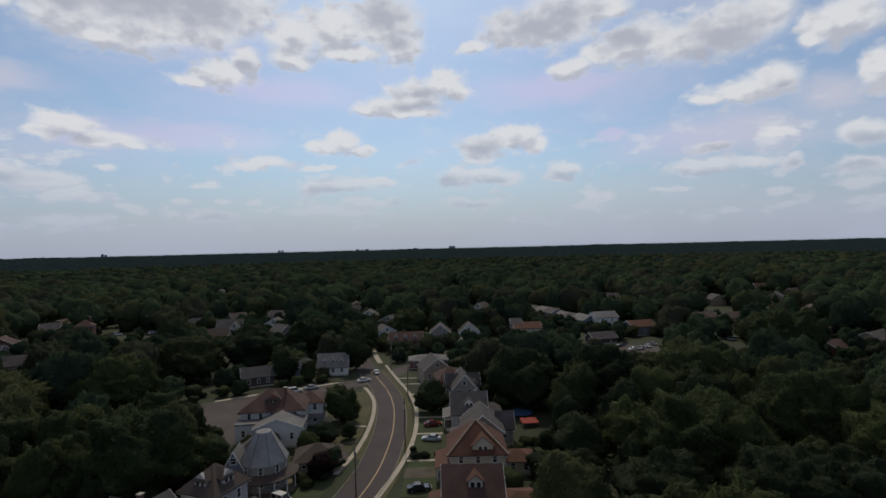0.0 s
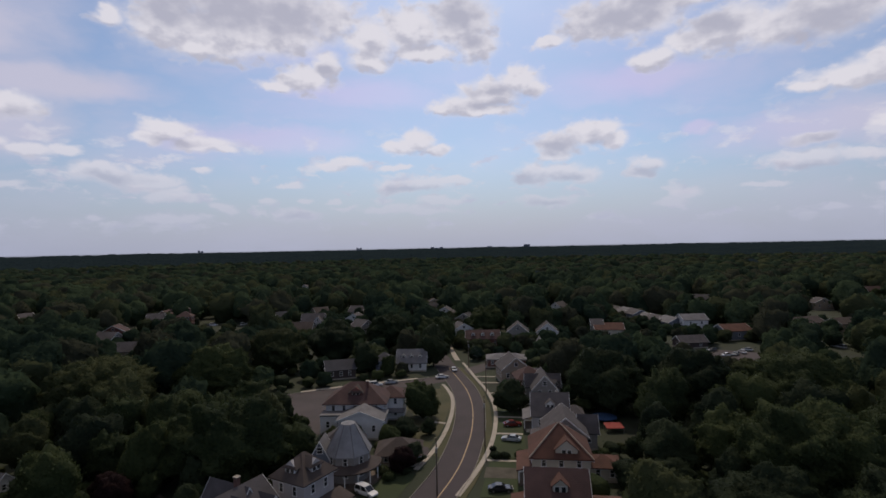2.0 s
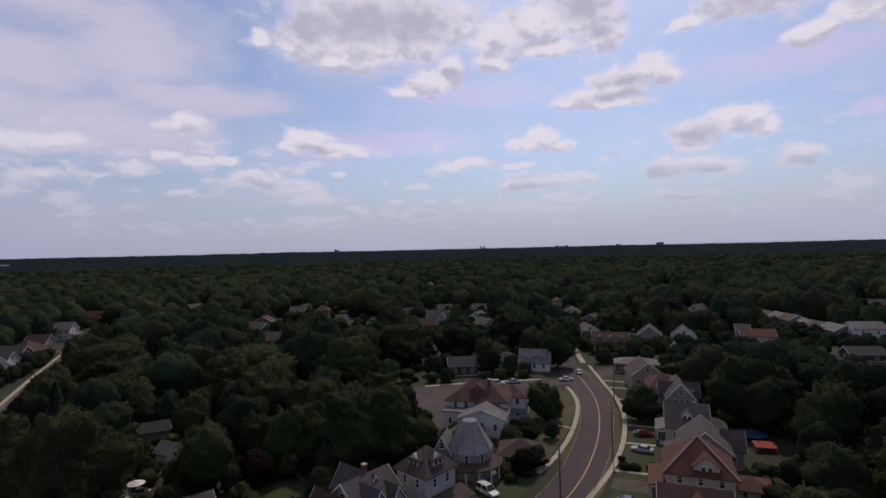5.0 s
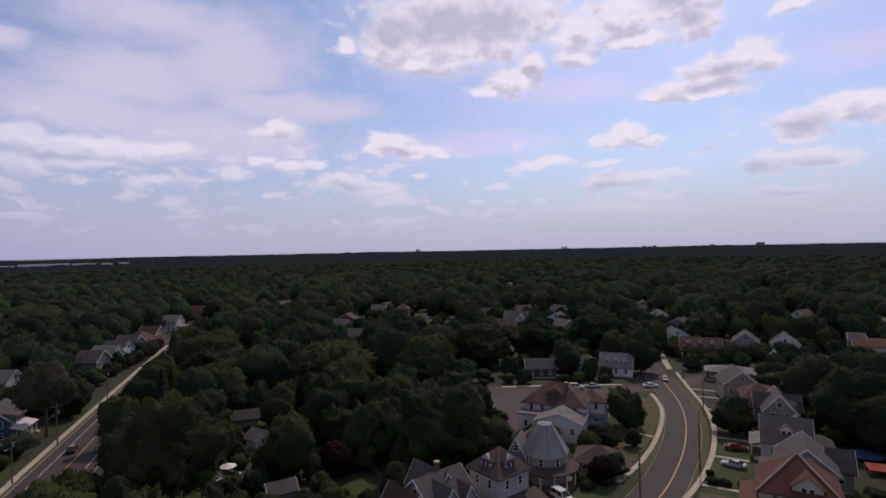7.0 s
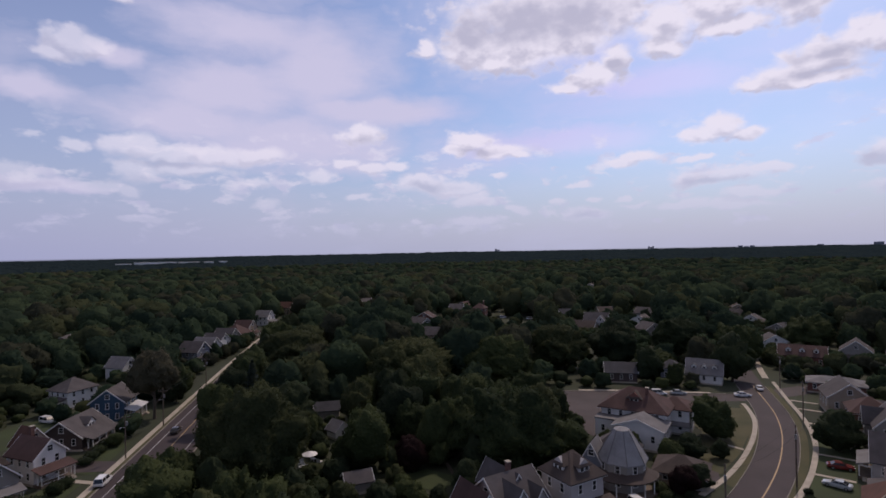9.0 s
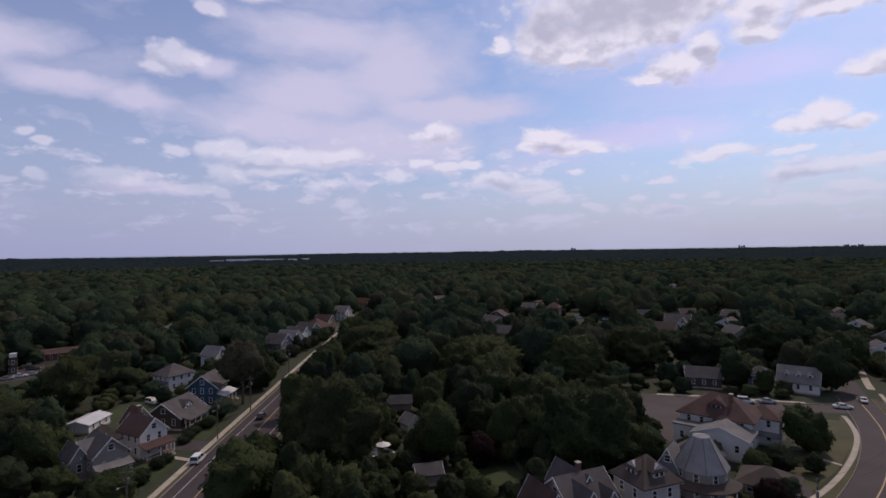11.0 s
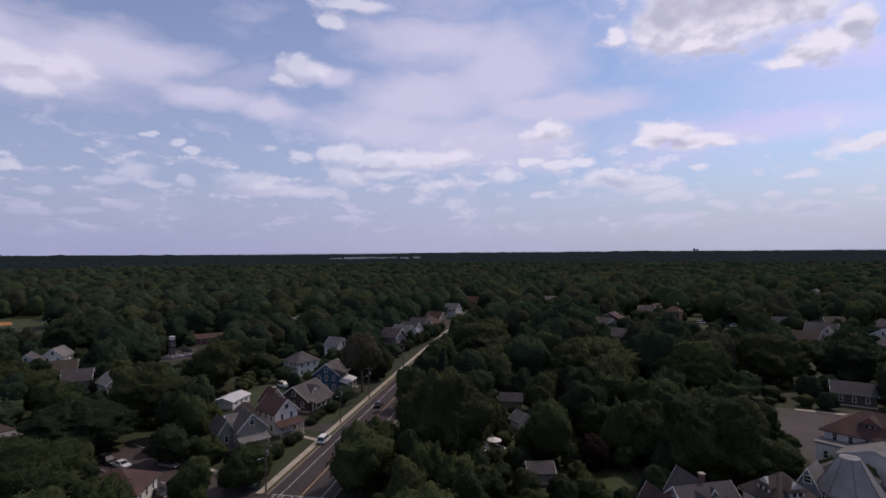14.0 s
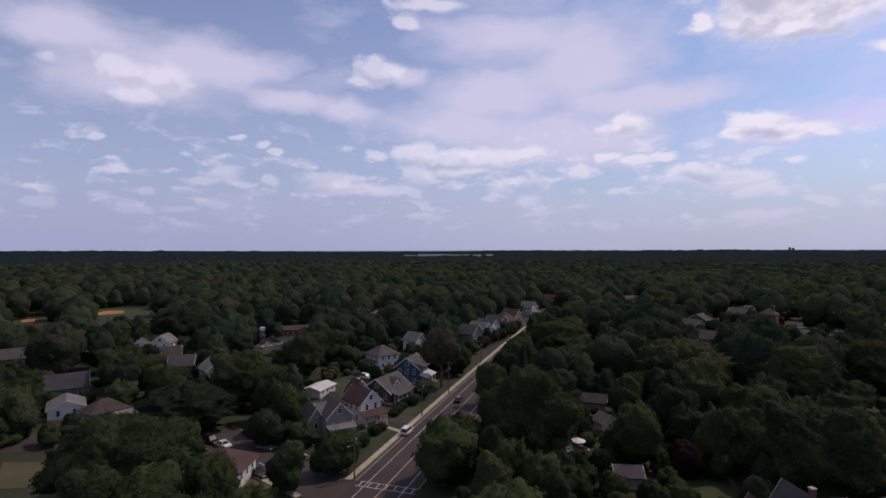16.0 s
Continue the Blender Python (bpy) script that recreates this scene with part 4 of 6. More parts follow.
h = house(-37.6, 104.2, 8, "grey shingled house with a faceted turret roof and wraparound porch", 9)
volume(h, 0.0, 2.6, 8.2, 8, 5.4, "hip", 3.2, S_SLATE, R_GREY, over=0.4)
volume(h, -3.0, -2.6, 3.4, 4.6, 5.2, "gable", 3.0, S_SLATE, R_PALE, axis="y", over=0.35)
turret = Solid()
N = 8
ring = [(2.2 + 4.3 * math.cos(math.pi / 8 + 2 * math.pi * i / N), -2.6 + 4.3 * math.sin(math.pi / 8 + 2 * math.pi * i / N)) for i in range(N)]
turret.add([(x, y, 0.3) for x, y in ring] + [(x, y, 5.6) for x, y in ring], [(i, (i + 1) % N, N + (i + 1) % N, N + i) for i in range(N)] + [tuple(range(N, 2 * N))])
part("turret_wall", turret, S_GREY, h)
cap = Solid()
out_r = [(2.2 + 4.7 * math.cos(math.pi / 8 + 2 * math.pi * i / N), -2.6 + 4.7 * math.sin(math.pi / 8 + 2 * math.pi * i / N)) for i in range(N)]
mid_r = [(2.2 + 1.5 * math.cos(math.pi / 8 + 2 * math.pi * i / N), -2.6 + 1.5 * math.sin(math.pi / 8 + 2 * math.pi * i / N)) for i in range(N)]
cap.add([(x, y, 5.5) for x, y in out_r] + [(x, y, 10.8) for x, y in mid_r] + [(2.2, -2.6, 11.15)] + [(x, y, 5.25) for x, y in out_r],
        [(i, (i + 1) % N, N + (i + 1) % N, N + i) for i in range(N)] + [(N + i, N + (i + 1) % N, 2 * N) for i in range(N)]
        + [((i + 1) % N, i, 2 * N + 1 + i, 2 * N + 1 + (i + 1) % N) for i in range(N)] + [tuple(reversed(range(2 * N + 1, 3 * N + 1)))])
part("turret_roof", cap, R_TURRET, h)
for (x0, y0), (x1, y1) in zip(out_r, mid_r):
    part("ridge_cap", Solid().tube((x0, y0, 5.54), (x1, y1, 10.84), 0.1, 0.07, 5), R_PALE, h)
for i in (4, 5, 6, 7):
    a = 2 * math.pi * (i + 1) / N - math.pi / 8 + math.pi / 8
    for z in (2.2, 4.55):
        window(h, 2.2 + 3.98 * math.cos(a), -2.6 + 3.98 * math.sin(a), z, math.degrees(a) + 90, 0.95, 1.4)
arc = [math.radians(200 + 12 * i) for i in range(16)]


def ring_slab(r_out, z_out, r_in, z_in, thick):
    """A curved plate about the turret, in one piece."""
    n = len(arc)
    top = [(2.2 + r * math.cos(a), -2.6 + r * math.sin(a), z) for r, z in ((r_out, z_out), (r_in, z_in)) for a in arc]
    low = [(x, y, z - thick) for x, y, z in top]
    m = 2 * n
    faces = [(i, i + 1, n + i + 1, n + i) for i in range(n - 1)] + [(m + i + 1, m + i, m + n + i, m + n + i + 1) for i in range(n - 1)]
    faces += [(i + 1, i, m + i, m + i + 1) for i in range(n - 1)] + [(n + i, n + i + 1, m + n + i + 1, m + n + i) for i in range(n - 1)]
    faces += [(0, n, m + n, m), (2 * n - 1, n - 1, m + n - 1, m + 2 * n - 1)]
    return Solid().add(top + low, faces)


wrap, deck = ring_slab(6.4, 3.1, 4.1, 3.9, 0.2), ring_slab(6.4, 0.5, 4.1, 0.5, 0.6)
part("porch_roof", wrap, R_BROWN, h)
part("porch_deck", deck, WOOD, h)
for a in arc[::2]:
    x, y = 2.2 + 6.1 * math.cos(a), -2.6 + 6.1 * math.sin(a)
    part("post", Solid().tube((x, y, 0.5), (x, y, 2.9), 0.12, 0.1), TRIM, h)
h = house(-27.0, 111.5, 8, "low brown-roofed wing with a hipped roof", 5, "garage")
volume(h, 0, 0, 8.6, 7.6, 2.8, "hip", 2.0, S_TAN, R_BROWN, over=0.7, faces="fr")

h = house(-37.6, 85.6, 68, "white house with a brown hipped roof and two dormers", 7)
volume(h, 0, 0, 7.0, 7.0, 8.3, "hip", 3.0, S_DULL, R_BROWN, over=0.55, storeys=2)
dormer(h, 0, -2.9, 8.6, 0, 2.4, 1.2, S_DULL, R_BROWN, 2.6, hip=True)
dormer(h, -2.9, 0, 8.6, -90, 2.4, 1.2, S_DULL, R_BROWN, 2.6, hip=True)
porch(h, -3.6, 4.6, -6.6, -3.55, 3.4, R_BROWN, 1.0)
part("porch_awning", Solid().slab([(-4.6, -8.6, 2.5), (-1.6, -8.6, 2.5), (-1.6, -7.4, 2.9), (-4.6, -7.4, 2.9)], 0.08), R_WHITE, h)

h = house(-44.6, 77.0, 70, "grey-shingled house with steep white gables", 7)
volume(h, 0, 0, 9.0, 8.4, 5.6, "gable", 3.5, S_DULL, R_GREY)
volume(h, 2.5, -2.6, 3.0, 4.6, 5.4, "gable", 2.3, S_DULL, R_GREY, axis="y", faces="f")
chimney(h, 0.4, 0.6, 8.2, 10.2)
volume(h, -1.8, -3.2, 3.6, 4.4, 6.0, "gable", 2.6, S_DULL, R_GREY, axis="y", faces="f")
volume(h, 1.0, 3.0, 4.0, 8.0, 5.8, "gable", 3.0, S_DULL, R_GREY, axis="y")
volume(h, -6.4, 0.5, 4.0, 7, 5.2, "gable", 3.0, S_TAN, R_RED, axis="y")
porch(h, -1, 4.6, -6.6, -4.35, 3.0, R_GREY, 0.9)

h = house(-40.5, 194, 8, "white cape house with three dormers and grey roof", 7)
volume(h, 0, 0, 10.4, 8, 3.6, "gable", 4.0, S_WHITE, R_PALE)
for k in (-3, 0, 3):
    dormer(h, k, -2.6, 4.4, 0, 1.5, 1.2, S_WHITE, R_PALE, 2.4)
h = house(-49.5, 188, 8, "slate-coloured house with white windows", 5)
volume(h, 0, 0, 5.4, 7, 5.4, "hip", 2.0, S_SLATE, R_DARK)
h = house(-64, 181, 25, "low dark house under trees", 7)
volume(h, 0, 0, 10, 8, 3.6, "gable", 2.6, S_BROWN, R_DARK)

# ---- houses along the straight street; they face it ----
FACE = 138.0
h = house(-125.4, 27.4, 99.0, "grey Victorian house with steep cross gables", 7)
volume(h, 0, -0.4, 6.4, 8.0, 5.3, "gable", 3.1, S_GREY, R_GREY, axis="y", over=0.45)
volume(h, -1.5, 1.2, 4.6, 4.4, 5.1, "gable", 2.5, S_GREY, R_PALE, over=0.4)
porch(h, -3.1, 3.1, -6.6, -4.45, 2.9, R_PALE, 0.8)
volume(h, 2.0, 5.4, 5.0, 3.8, 5.8, "hip", 2.6, S_GREY, R_BROWN)
volume(h, -4.5, 1.6, 3.0, 5.4, 5.0, "gable", 2.2, S_GREY, R_GREY, axis="y", faces="fl")

h = house(-132.1, 36.4, 108.0, "white gabled house with a red-brown roof and white porch", 8)
volume(h, 0, -0.2, 6.2, 8.2, 5.7, "gable", 2.9, S_WHITE, R_RED, axis="y", over=0.45)
porch(h, -3.3, 3.3, -6.8, -4.35, 2.9, R_RED, 0.8)
volume(h, 2.4, 5.9, 4.8, 4.0, 6.3, "gable", 3.0, S_CREAM, R_ORANGE, axis="y")
chimney(h, 1.4, 3.4, 7.6, 9.8)
h = house(-161, 31, FACE, "low pale flat-roofed outbuilding", 6, "garage")
volume(h, 0, 0, 9, 6, 2.5, "gable", 0.9, S_WHITE, R_WHITE, over=0.35, faces="f")

h = house(-148.5, 48.5, 129.0, "dark brown bungalow with a grey gabled roof", 8)
volume(h, 0, 0, 10.4, 9.6, 3.7, "gable", 3.3, S_BROWN, R_GREY, over=0.7)
porch(h, -5.0, 5.0, -7.2, -4.85, 2.8, R_GREY, 0.8)
dormer(h, 0, -3.6, 4.3, 0, 2.8, 1.0, S_WHITE, R_GREY, 2.8)

h = house(-188.6, 59.9, 106, "white two-storey house with a grey gabled roof", 8)
volume(h, 0, 0, 9.0, 8.6, 5.7, "hip", 2.8, S_WHITE, R_GREY, over=0.6)
porch(h, -6.9, -4.55, -3.8, 3.8, 2.9, R_GREY, 0.8, "l", False)
h = house(-162.5, 61.8, FACE, "blue house with a grey roof and white porch", 8)
volume(h, 0, 0, 8.6, 8.4, 6.0, "gable", 3.2, S_BLUE, R_GREY, over=0.5)
porch(h, -4.2, 4.2, -6.8, -4.25, 3.0, R_WHITE, 0.9)
h = house(-212, 82, 112, "white house with a steep narrow gable", 6)
volume(h, 0, 0, 6.4, 8, 5.4, "gable", 3.2, S_WHITE, R_PALE, axis="y")
volume(h, 4.5, 2, 5, 6, 4.0, "gable", 2.0, S_WHITE, R_PALE)

ROW = ((-216.5, 111, S_SLATE, R_GREY, "slate-blue"), (-222.5, 119.5, S_WHITE, R_PALE, "white"), (-230.5, 128, S_WHITE, R_GREY, "white"), (-241, 139, S_GREY, R_GREY, "grey"),
       (-251, 150, BRICK, R_RED, "brick"), (-262, 161.5, S_TAN, R_RED, "tan"), (-297, 196, S_WHITE, R_PALE, "white"), (-334, 239, S_TAN, R_ORANGE, "tan"))
for x, y, wall, roof, word in ROW:
    h = house(x, y, 114.0, word + " gabled house in a row along a street", 6, group="houses along the far street")
    if wall is BRICK:
        volume(h, 0, 0, 11.0, 11.0, 5.6, "hip", 3.8, wall, roof, over=0.7)
    else:
        volume(h, 0, 0, 8, 9.5, 6.0, "gable", 3.6, wall, roof, axis="y")
    porch(h, -3.8, 3.8, -6.8, -4.8, 3.0, R_PALE if wall is S_WHITE else roof, 0.8, rail=False)

# ---- houses and yards farther round ----
h = house(-189, -38.5, 101, "house with a broad charcoal gabled roof", 8)
volume(h, 0, 0, 10.5, 9, 4.0, "gable", 3.4, S_SLATE, R_DARK)
h = house(-168.5, -34.5, 101, "white garage with a pale low gabled roof", 6, "garage")
volume(h, 0, 0, 8, 9, 3.2, "gable", 1.8, S_WHITE, R_PALE, axis="y", faces="f")
h = house(-160, -24.5, 120, "low house with a brown hipped roof", 6)
volume(h, 0, 0, 9, 7, 3.2, "hip", 2.4, S_TAN, R_BROWN)
h = house(-156, -17.5, 120, "low shed with a pale grey roof", 4, "shed")
volume(h, 0, 0, 8, 4.5, 2.4, "gable", 1.0, S_GREY, R_PALE, faces="")
for x, y, turn, wall, roof, w, d, e, word in ((-240, -24.5, 85, S_WHITE, R_GREY, 7, 8, 4.8, "white house with a small grey gable"), (-249, -16.5, 70, S_WHITE, R_PALE, 7, 8, 4.9, "white house with a pale front gable"),
                                                (-216, -13.5, 88, S_TAN, R_BROWN, 8.5, 8, 5.0, "tan house with a brown roof"), (-205, -8.0, 80, S_GREY, R_GREY, 7, 6, 3.4, "low grey house behind trees"),
                                                (-190, 2.0, 110, S_GREY, R_PALE, 6.5, 7, 4.2, "grey house with a pale front gable"), (-240, -66, 100, S_WHITE, R_GREY, 9, 7, 4.2, "white house with dark windows")):
    h = house(x, y, turn, word, 6)
    volume(h, 0, 0, w + 0.8, d, e + 1.1, "gable", 3.0, wall, roof, axis="y" if word.endswith("gable") else "x")
h = house(-107.5, 2.2, 64, "low corner house with a red-brown hipped roof", 7)
volume(h, 0, 0, 10.0, 8.6, 3.9, "hip", 2.6, S_WHITE, R_RED, over=0.6)
h = house(-257, 23.5, 85, "small dark brick building with a white-topped tower", 3, "brick_building")
volume(h, 0, 0, 2.4, 2.4, 6.4, "flat", 0.3, S_BROWN, R_RED, over=0.1, trim=False)
part("tower_top", Solid().box(-1.1, 1.1, -1.1, 1.1, 6.8, 8.2), TRIM, h)
h = house(-281, 42, 85, "long low building with a red roof", 8, "brick_building")
volume(h, 0, 0, 22, 9, 3.4, "gable", 1.6, BRICK, R_RED)

# ---- garden sheds ----
h = house(-115, 97.5, 50, "small white shed with a grey roof", 4, "shed")
volume(h, 0, 0, 6.4, 5, 2.6, "gable", 1.6, S_GREY, R_DARK, faces="")
h = house(-100, 88.6, 85, "small white gabled playhouse shed", 3, "shed")
volume(h, 0, 0, 4, 3.6, 2.4, "gable", 1.8, S_WHITE, R_PALE, axis="y", faces="f")
h = house(-74.5, 71.5, 60, "grey garden shed with a low roof", 4, "shed")
volume(h, 0, 0, 4.6, 4, 2.5, "gable", 1.3, S_GREY, R_GREY, faces="")

# ---- houses to the far side of the woods ----
h = house(67, 308, -74, "long grey apartment row with stepped pale roofs", 10, "apartment_building")
for k in range(6):
    BUILT.append((59 + 3.1 * k, 335 - 11.0 * k, 5))
    volume(h, -28 + 11.2 * k, 0.8 * (k % 2), 11.0, 9.5, 4.6 + 0.5 * (k % 3), "gable", 2.4, (S_GREY, S_DULL, S_SLATE)[k % 3], R_PALE if k % 2 else R_GREY, over=0.35, sparse=True)
FARHOUSES = ((41, 260, 0, 13, 9, 5.4, S_CREAM, R_ORANGE, "cream house with a rust roof"),
             (84, 277, 10, 12, 9, 7.4, S_WHITE, R_PALE, "white house with dark windows"), (97, 262, 15, 13, 10, 4.6, S_SLATE, R_ORANGE, "grey house with a rust roof"),
             (140, 290, 20, 20, 10, 4.0, S_TAN, R_BROWN, "long tan house with a brown roof"), (157, 286, 20, 10, 9, 4.2, S_TAN, R_BROWN, "tan house with a brown roof"),
             (172, 244, 30, 12, 9, 4.2, S_GREY, R_GREY, "grey house between trees"), (177, 216, 30, 14, 10, 4.6, S_TAN, R_GREY, "tan house with a grey roof"),
             (150, 203, 30, 10, 8, 3.6, BRICK, R_RED, "brick house with a red-brown roof"), (72, 241, 14, 12, 7, 2.8, S_BROWN, R_GREY, "low brown building with a grey roof"),
             (36, 262, 0, 5, 7, 7.0, S_GREY, R_GREY, "narrow grey two-storey house"))
for x, y, turn, w, d, e, wall, roof, word in FARHOUSES:
    h = house(x, y, turn, word, max(w, d) / 2 + 1)
    volume(h, 0, 0, w, d, e, "gable", 2.4, wall, roof, sparse=True)
h = house(-198, 293, 20, "tall red brick house between trees", 6)
volume(h, 0, 0, 8.5, 8, 7.2, "hip", 2.8, BRICK, R_RED)
chimney(h, 2.4, 0.5, 8.5, 11.4)
h = house(-212, 286, 25, "grey house with a bright white porch", 6)
volume(h, 0, 0, 9, 8, 6.6, "gable", 3.0, S_SLATE, R_GREY)
porch(h, -4.4, 4.4, -6.4, -4.05, 3.4, R_WHITE, 0.8)
h = house(-113, 281, 12, "large grey house with joined gabled roofs", 9)
volume(h, 0, 0, 12, 9, 6.0, "gable", 4.0, S_GREY, R_GREY)
volume(h, 3.2, -4.2, 5.4, 6.0, 5.8, "gable", 3.2, S_DULL, R_GREY, axis="y", faces="f")
volume(h, 8.8, -5.5, 7.0, 7.0, 4.2, "gable", 2.6, S_DULL, R_PALE)
rng = random.Random(5)
SPOTS = ((-105, 338), (-143, 308), (-150, 300), (-222, 280), (-60, 353), (-196, 230), (-330, 236), (-30, 300), (130, 400), (240, 380), (-300, 90), (210, 300), (-95, 300), (-46, 330), (-201.5, 238), (-166, 204), (-228, 318), (-203, 302), (-112, 263), (-83, 273), (-62, 384), (-29, 262), (-227, 544), (193, 373), (275, 458), (268, 404), (26, 356), (-219, 316), (-211, 253), (-317, 303), (-128, 330))
for x, y in SPOTS:
    if any(math.hypot(x - bx, y - by) < 14 for bx, by, half in BUILT):
        continue
    wall, roof, word = rng.choice(((S_WHITE, R_GREY, "white house with a grey roof"), (S_TAN, R_GREY, "tan house with a grey roof"), (S_TAN, R_BROWN, "tan house with a brown roof"), (S_GREY, R_DARK, "grey house with a dark roof"), (S_GREY, R_GREY, "grey house with a grey roof"), (BRICK, R_RED, "brick house with a red roof")))
    h = house(x, y, rng.uniform(-30, 60), word + " among trees", 7, group="houses in the woods")
    volume(h, 0, 0, rng.uniform(9, 12), rng.uniform(8, 9), 4.6, "gable", 3.2, wall, roof, axis=rng.choice("xy"), sparse=True)

# ---- trees ----
TREE_R, TREE_H = 5.0, 12.0


def crown_form(rs, r_to, h_to, lifted=False):
    """The outline of a crown: how far it reaches from its middle in a direction, with boughs, clumps and sprays as swellings."""
    off = Vector(rs.uniform(-90, 90, 3))
    mid = h_to * (0.66 if lifted else rs.uniform(0.42, 0.5))
    drop = h_to * 0.34 if lifted else mid * 0.95
    lean = Vector((rs.uniform(-0.12, 0.12), rs.uniform(-0.12, 0.12), 0))

    def reach(w):
        flat = Vector((w[0] * r_to, w[1] * r_to, w[2] * (h_to - mid)))
        big = noise.noise(flat / 5.0 + off)
        clump = abs(noise.noise(flat / 2.6 + off * 1.3))
        spray = abs(noise.noise(flat / 1.15 + off * 1.7))
        k = 0.76 + (0.5 - 0.016 * r_to) * big + (0.5 - 0.02 * r_to) * clump + (0.26 - 0.012 * r_to) * spray
        p = Vector((w[0] * r_to, w[1] * r_to, w[2] * ((h_to - mid) if w[2] > 0 else drop))) * k
        return p + lean * p.z + Vector((0, 0, mid))
    return reach


def crown_skin(reach, rows, cols):
    """The closed leafy mass of a crown."""
    V = [reach((0, 0, -1))]
    for i in range(1, rows):
        a = -math.pi / 2 + math.pi * (i / rows) ** 0.85
        for j in range(cols):
            b = 2 * math.pi * (j + 0.5 * (i % 2)) / cols
            V.append(reach((math.cos(a) * math.cos(b), math.cos(a) * math.sin(b), math.sin(a))))
    V.append(reach((0, 0, 1)))
    T, top = [], len(V) - 1
    for j in range(cols):
        n = (j + 1) % cols
        T += [(0, 1 + n, 1 + j), (top - cols + j, top - cols + n, top)]
        for i in range(rows - 2):
            p = 1 + i * cols
            T += [(p + j, p + n, p + cols + j), (p + n, p + cols + n, p + cols + j)]
    return [tuple(v) for v in V], T


def crown_leaves(rs, reach, count, size, centre):
    """Sprays of leaves as small three-cornered plates that stand out of the crown's skin, each turned its own way."""
    V, T = [], []
    for k in range(count):
        z = rs.uniform(-0.75, 1.0)
        b = rs.uniform(0, 2 * math.pi)
        c = math.sqrt(1 - z * z)
        w = Vector((c * math.cos(b), c * math.sin(b), z))
        p = reach(w)
        p = p + (p - centre).normalized() * rs.uniform(-0.3, 0.9) * size
        n = (w + Vector(rs.normal(0, 0.7, 3))).normalized()
        u = n.orthogonal().normalized()
        u.rotate(Matrix.Rotation(rs.uniform(0, 6.28), 3, n))
        v = n.cross(u)
        s = size * rs.uniform(0.5, 1.3)
        i = len(V)
        V += [tuple(p - u * s * 0.6), tuple(p + u * s * 0.55 + v * s * 0.25), tuple(p + v * s * 0.9 - u * s * 0.1)]
        T.append((i, i + 1, i + 2))
    return V, T


def crown(rs, r_to, h_to, rows, cols, leaves, size, lifted=False):
    reach = crown_form(rs, r_to * 0.97, h_to, lifted)
    V, T = crown_skin(reach, rows, cols)
    high = max(v[2] for v in V)
    LV, LT = crown_leaves(rs, reach, leaves, size, Vector((0, 0, h_to * (0.66 if lifted else 0.45))))
    k = len(V)
    return np.array(V + LV) * np.array([1, 1, h_to / high]), np.array(T + [tuple(i + k for i in t) for t in LT])


def mesh_of(name, verts, faces, mat):
    me = bpy.data.meshes.new(name)
    me.from_pydata([tuple(map(float, p)) for p in verts], [], [tuple(int(i) for i in f) for f in faces])
    me.polygons.foreach_set("use_smooth", [True] * len(me.polygons))
    me.materials.append(mat)
    return me


def trunk_mesh(rs, wide=1.0, tall=1.0):
    s = Solid()
    s.tube((0, 0, -0.3), (0.1, 0.05, 2.6), 0.42, 0.3, 7).tube((0.1, 0.05, 2.5), (0, 0, 6.5), 0.3, 0.14, 7)
    for i in range(5):
        a = 2 * math.pi * i / 5 + rs.uniform(-0.3, 0.3)
        z = 2.4 + 0.6 * i
        s.tube((0.08, 0.04, z), (2.4 * math.cos(a), 2.4 * math.sin(a), z + 2.0), 0.16, 0.05, 5)
    s.v = [(x * wide, y * wide, z * tall) for x, y, z in s.v]
    me = s.mesh("trunk")
    me.materials.append(BARK)
    return me


def conifer(rs):
    V, Q = [], []
    for k in range(1500):
        u = rs.uniform(0, 1) ** 0.7
        z = TREE_H * (1 - u) + 0.4
        r = 2.6 * u * (0.75 + 0.35 * math.cos(z * 5.0)) * rs.uniform(0.7, 1.05)
        a = rs.uniform(0, 2 * math.pi)
        c, s_ = math.cos(a), math.sin(a)
        m, w = 0.55, 0.2
        i = len(V)
        V += [(r * c - s_ * w, r * s_ + c * w, z), ((r + m) * c, (r + m) * s_, z - 0.25), (r * c + s_ * w, r * s_ - c * w, z), ((r - m) * c, (r - m) * s_, z + 0.2)]
        Q.append((i, i + 1, i + 2, i + 3))
    k = len(V)
    V += [(2.0 * math.cos(math.pi * j / 4), 2.0 * math.sin(math.pi * j / 4), 0.9) for j in range(8)] + [(0, 0, TREE_H)]
    Q += [(k + j, k + (j + 1) % 8, k + 8) for j in range(8)]
    return V, Q


SIZES = {"": (5.0, 12.0, 18, 28, 1500, 0.42), "_big": (9.0, 16.0, 30, 46, 6000, 0.42), "_huge": (13.5, 18.0, 40, 64, 12000, 0.42)}  # radius, height, skin, leaves
PROTO = {}
for key, mat, seeds in (("green", LEAF, (1, 2, 3, 13)), ("dark", LEAF_DARK, (4, 5, 14)), ("olive", LEAF_OLIVE, (6, 7)), ("maroon", LEAF_MAROON, (8,)), ("brown", LEAF_BROWN, (9,))):
    for size_word, (pr, ph, rows, cols, leaves, leaf) in SIZES.items():
        if size_word and key in ("maroon", "brown"):
            continue
        PROTO[key + size_word] = []
        for sd in (seeds if not size_word else seeds[:2]):
            rs = np.random.RandomState(sd)
            v, f = crown(rs, pr, ph, rows, cols, leaves, leaf, key == "brown")
            PROTO[key + size_word].append((mesh_of("crown", v, f, mat), trunk_mesh(rs, pr / 5.0, ph / 12.0)))
rs = np.random.RandomState(12)
v, q = conifer(rs)
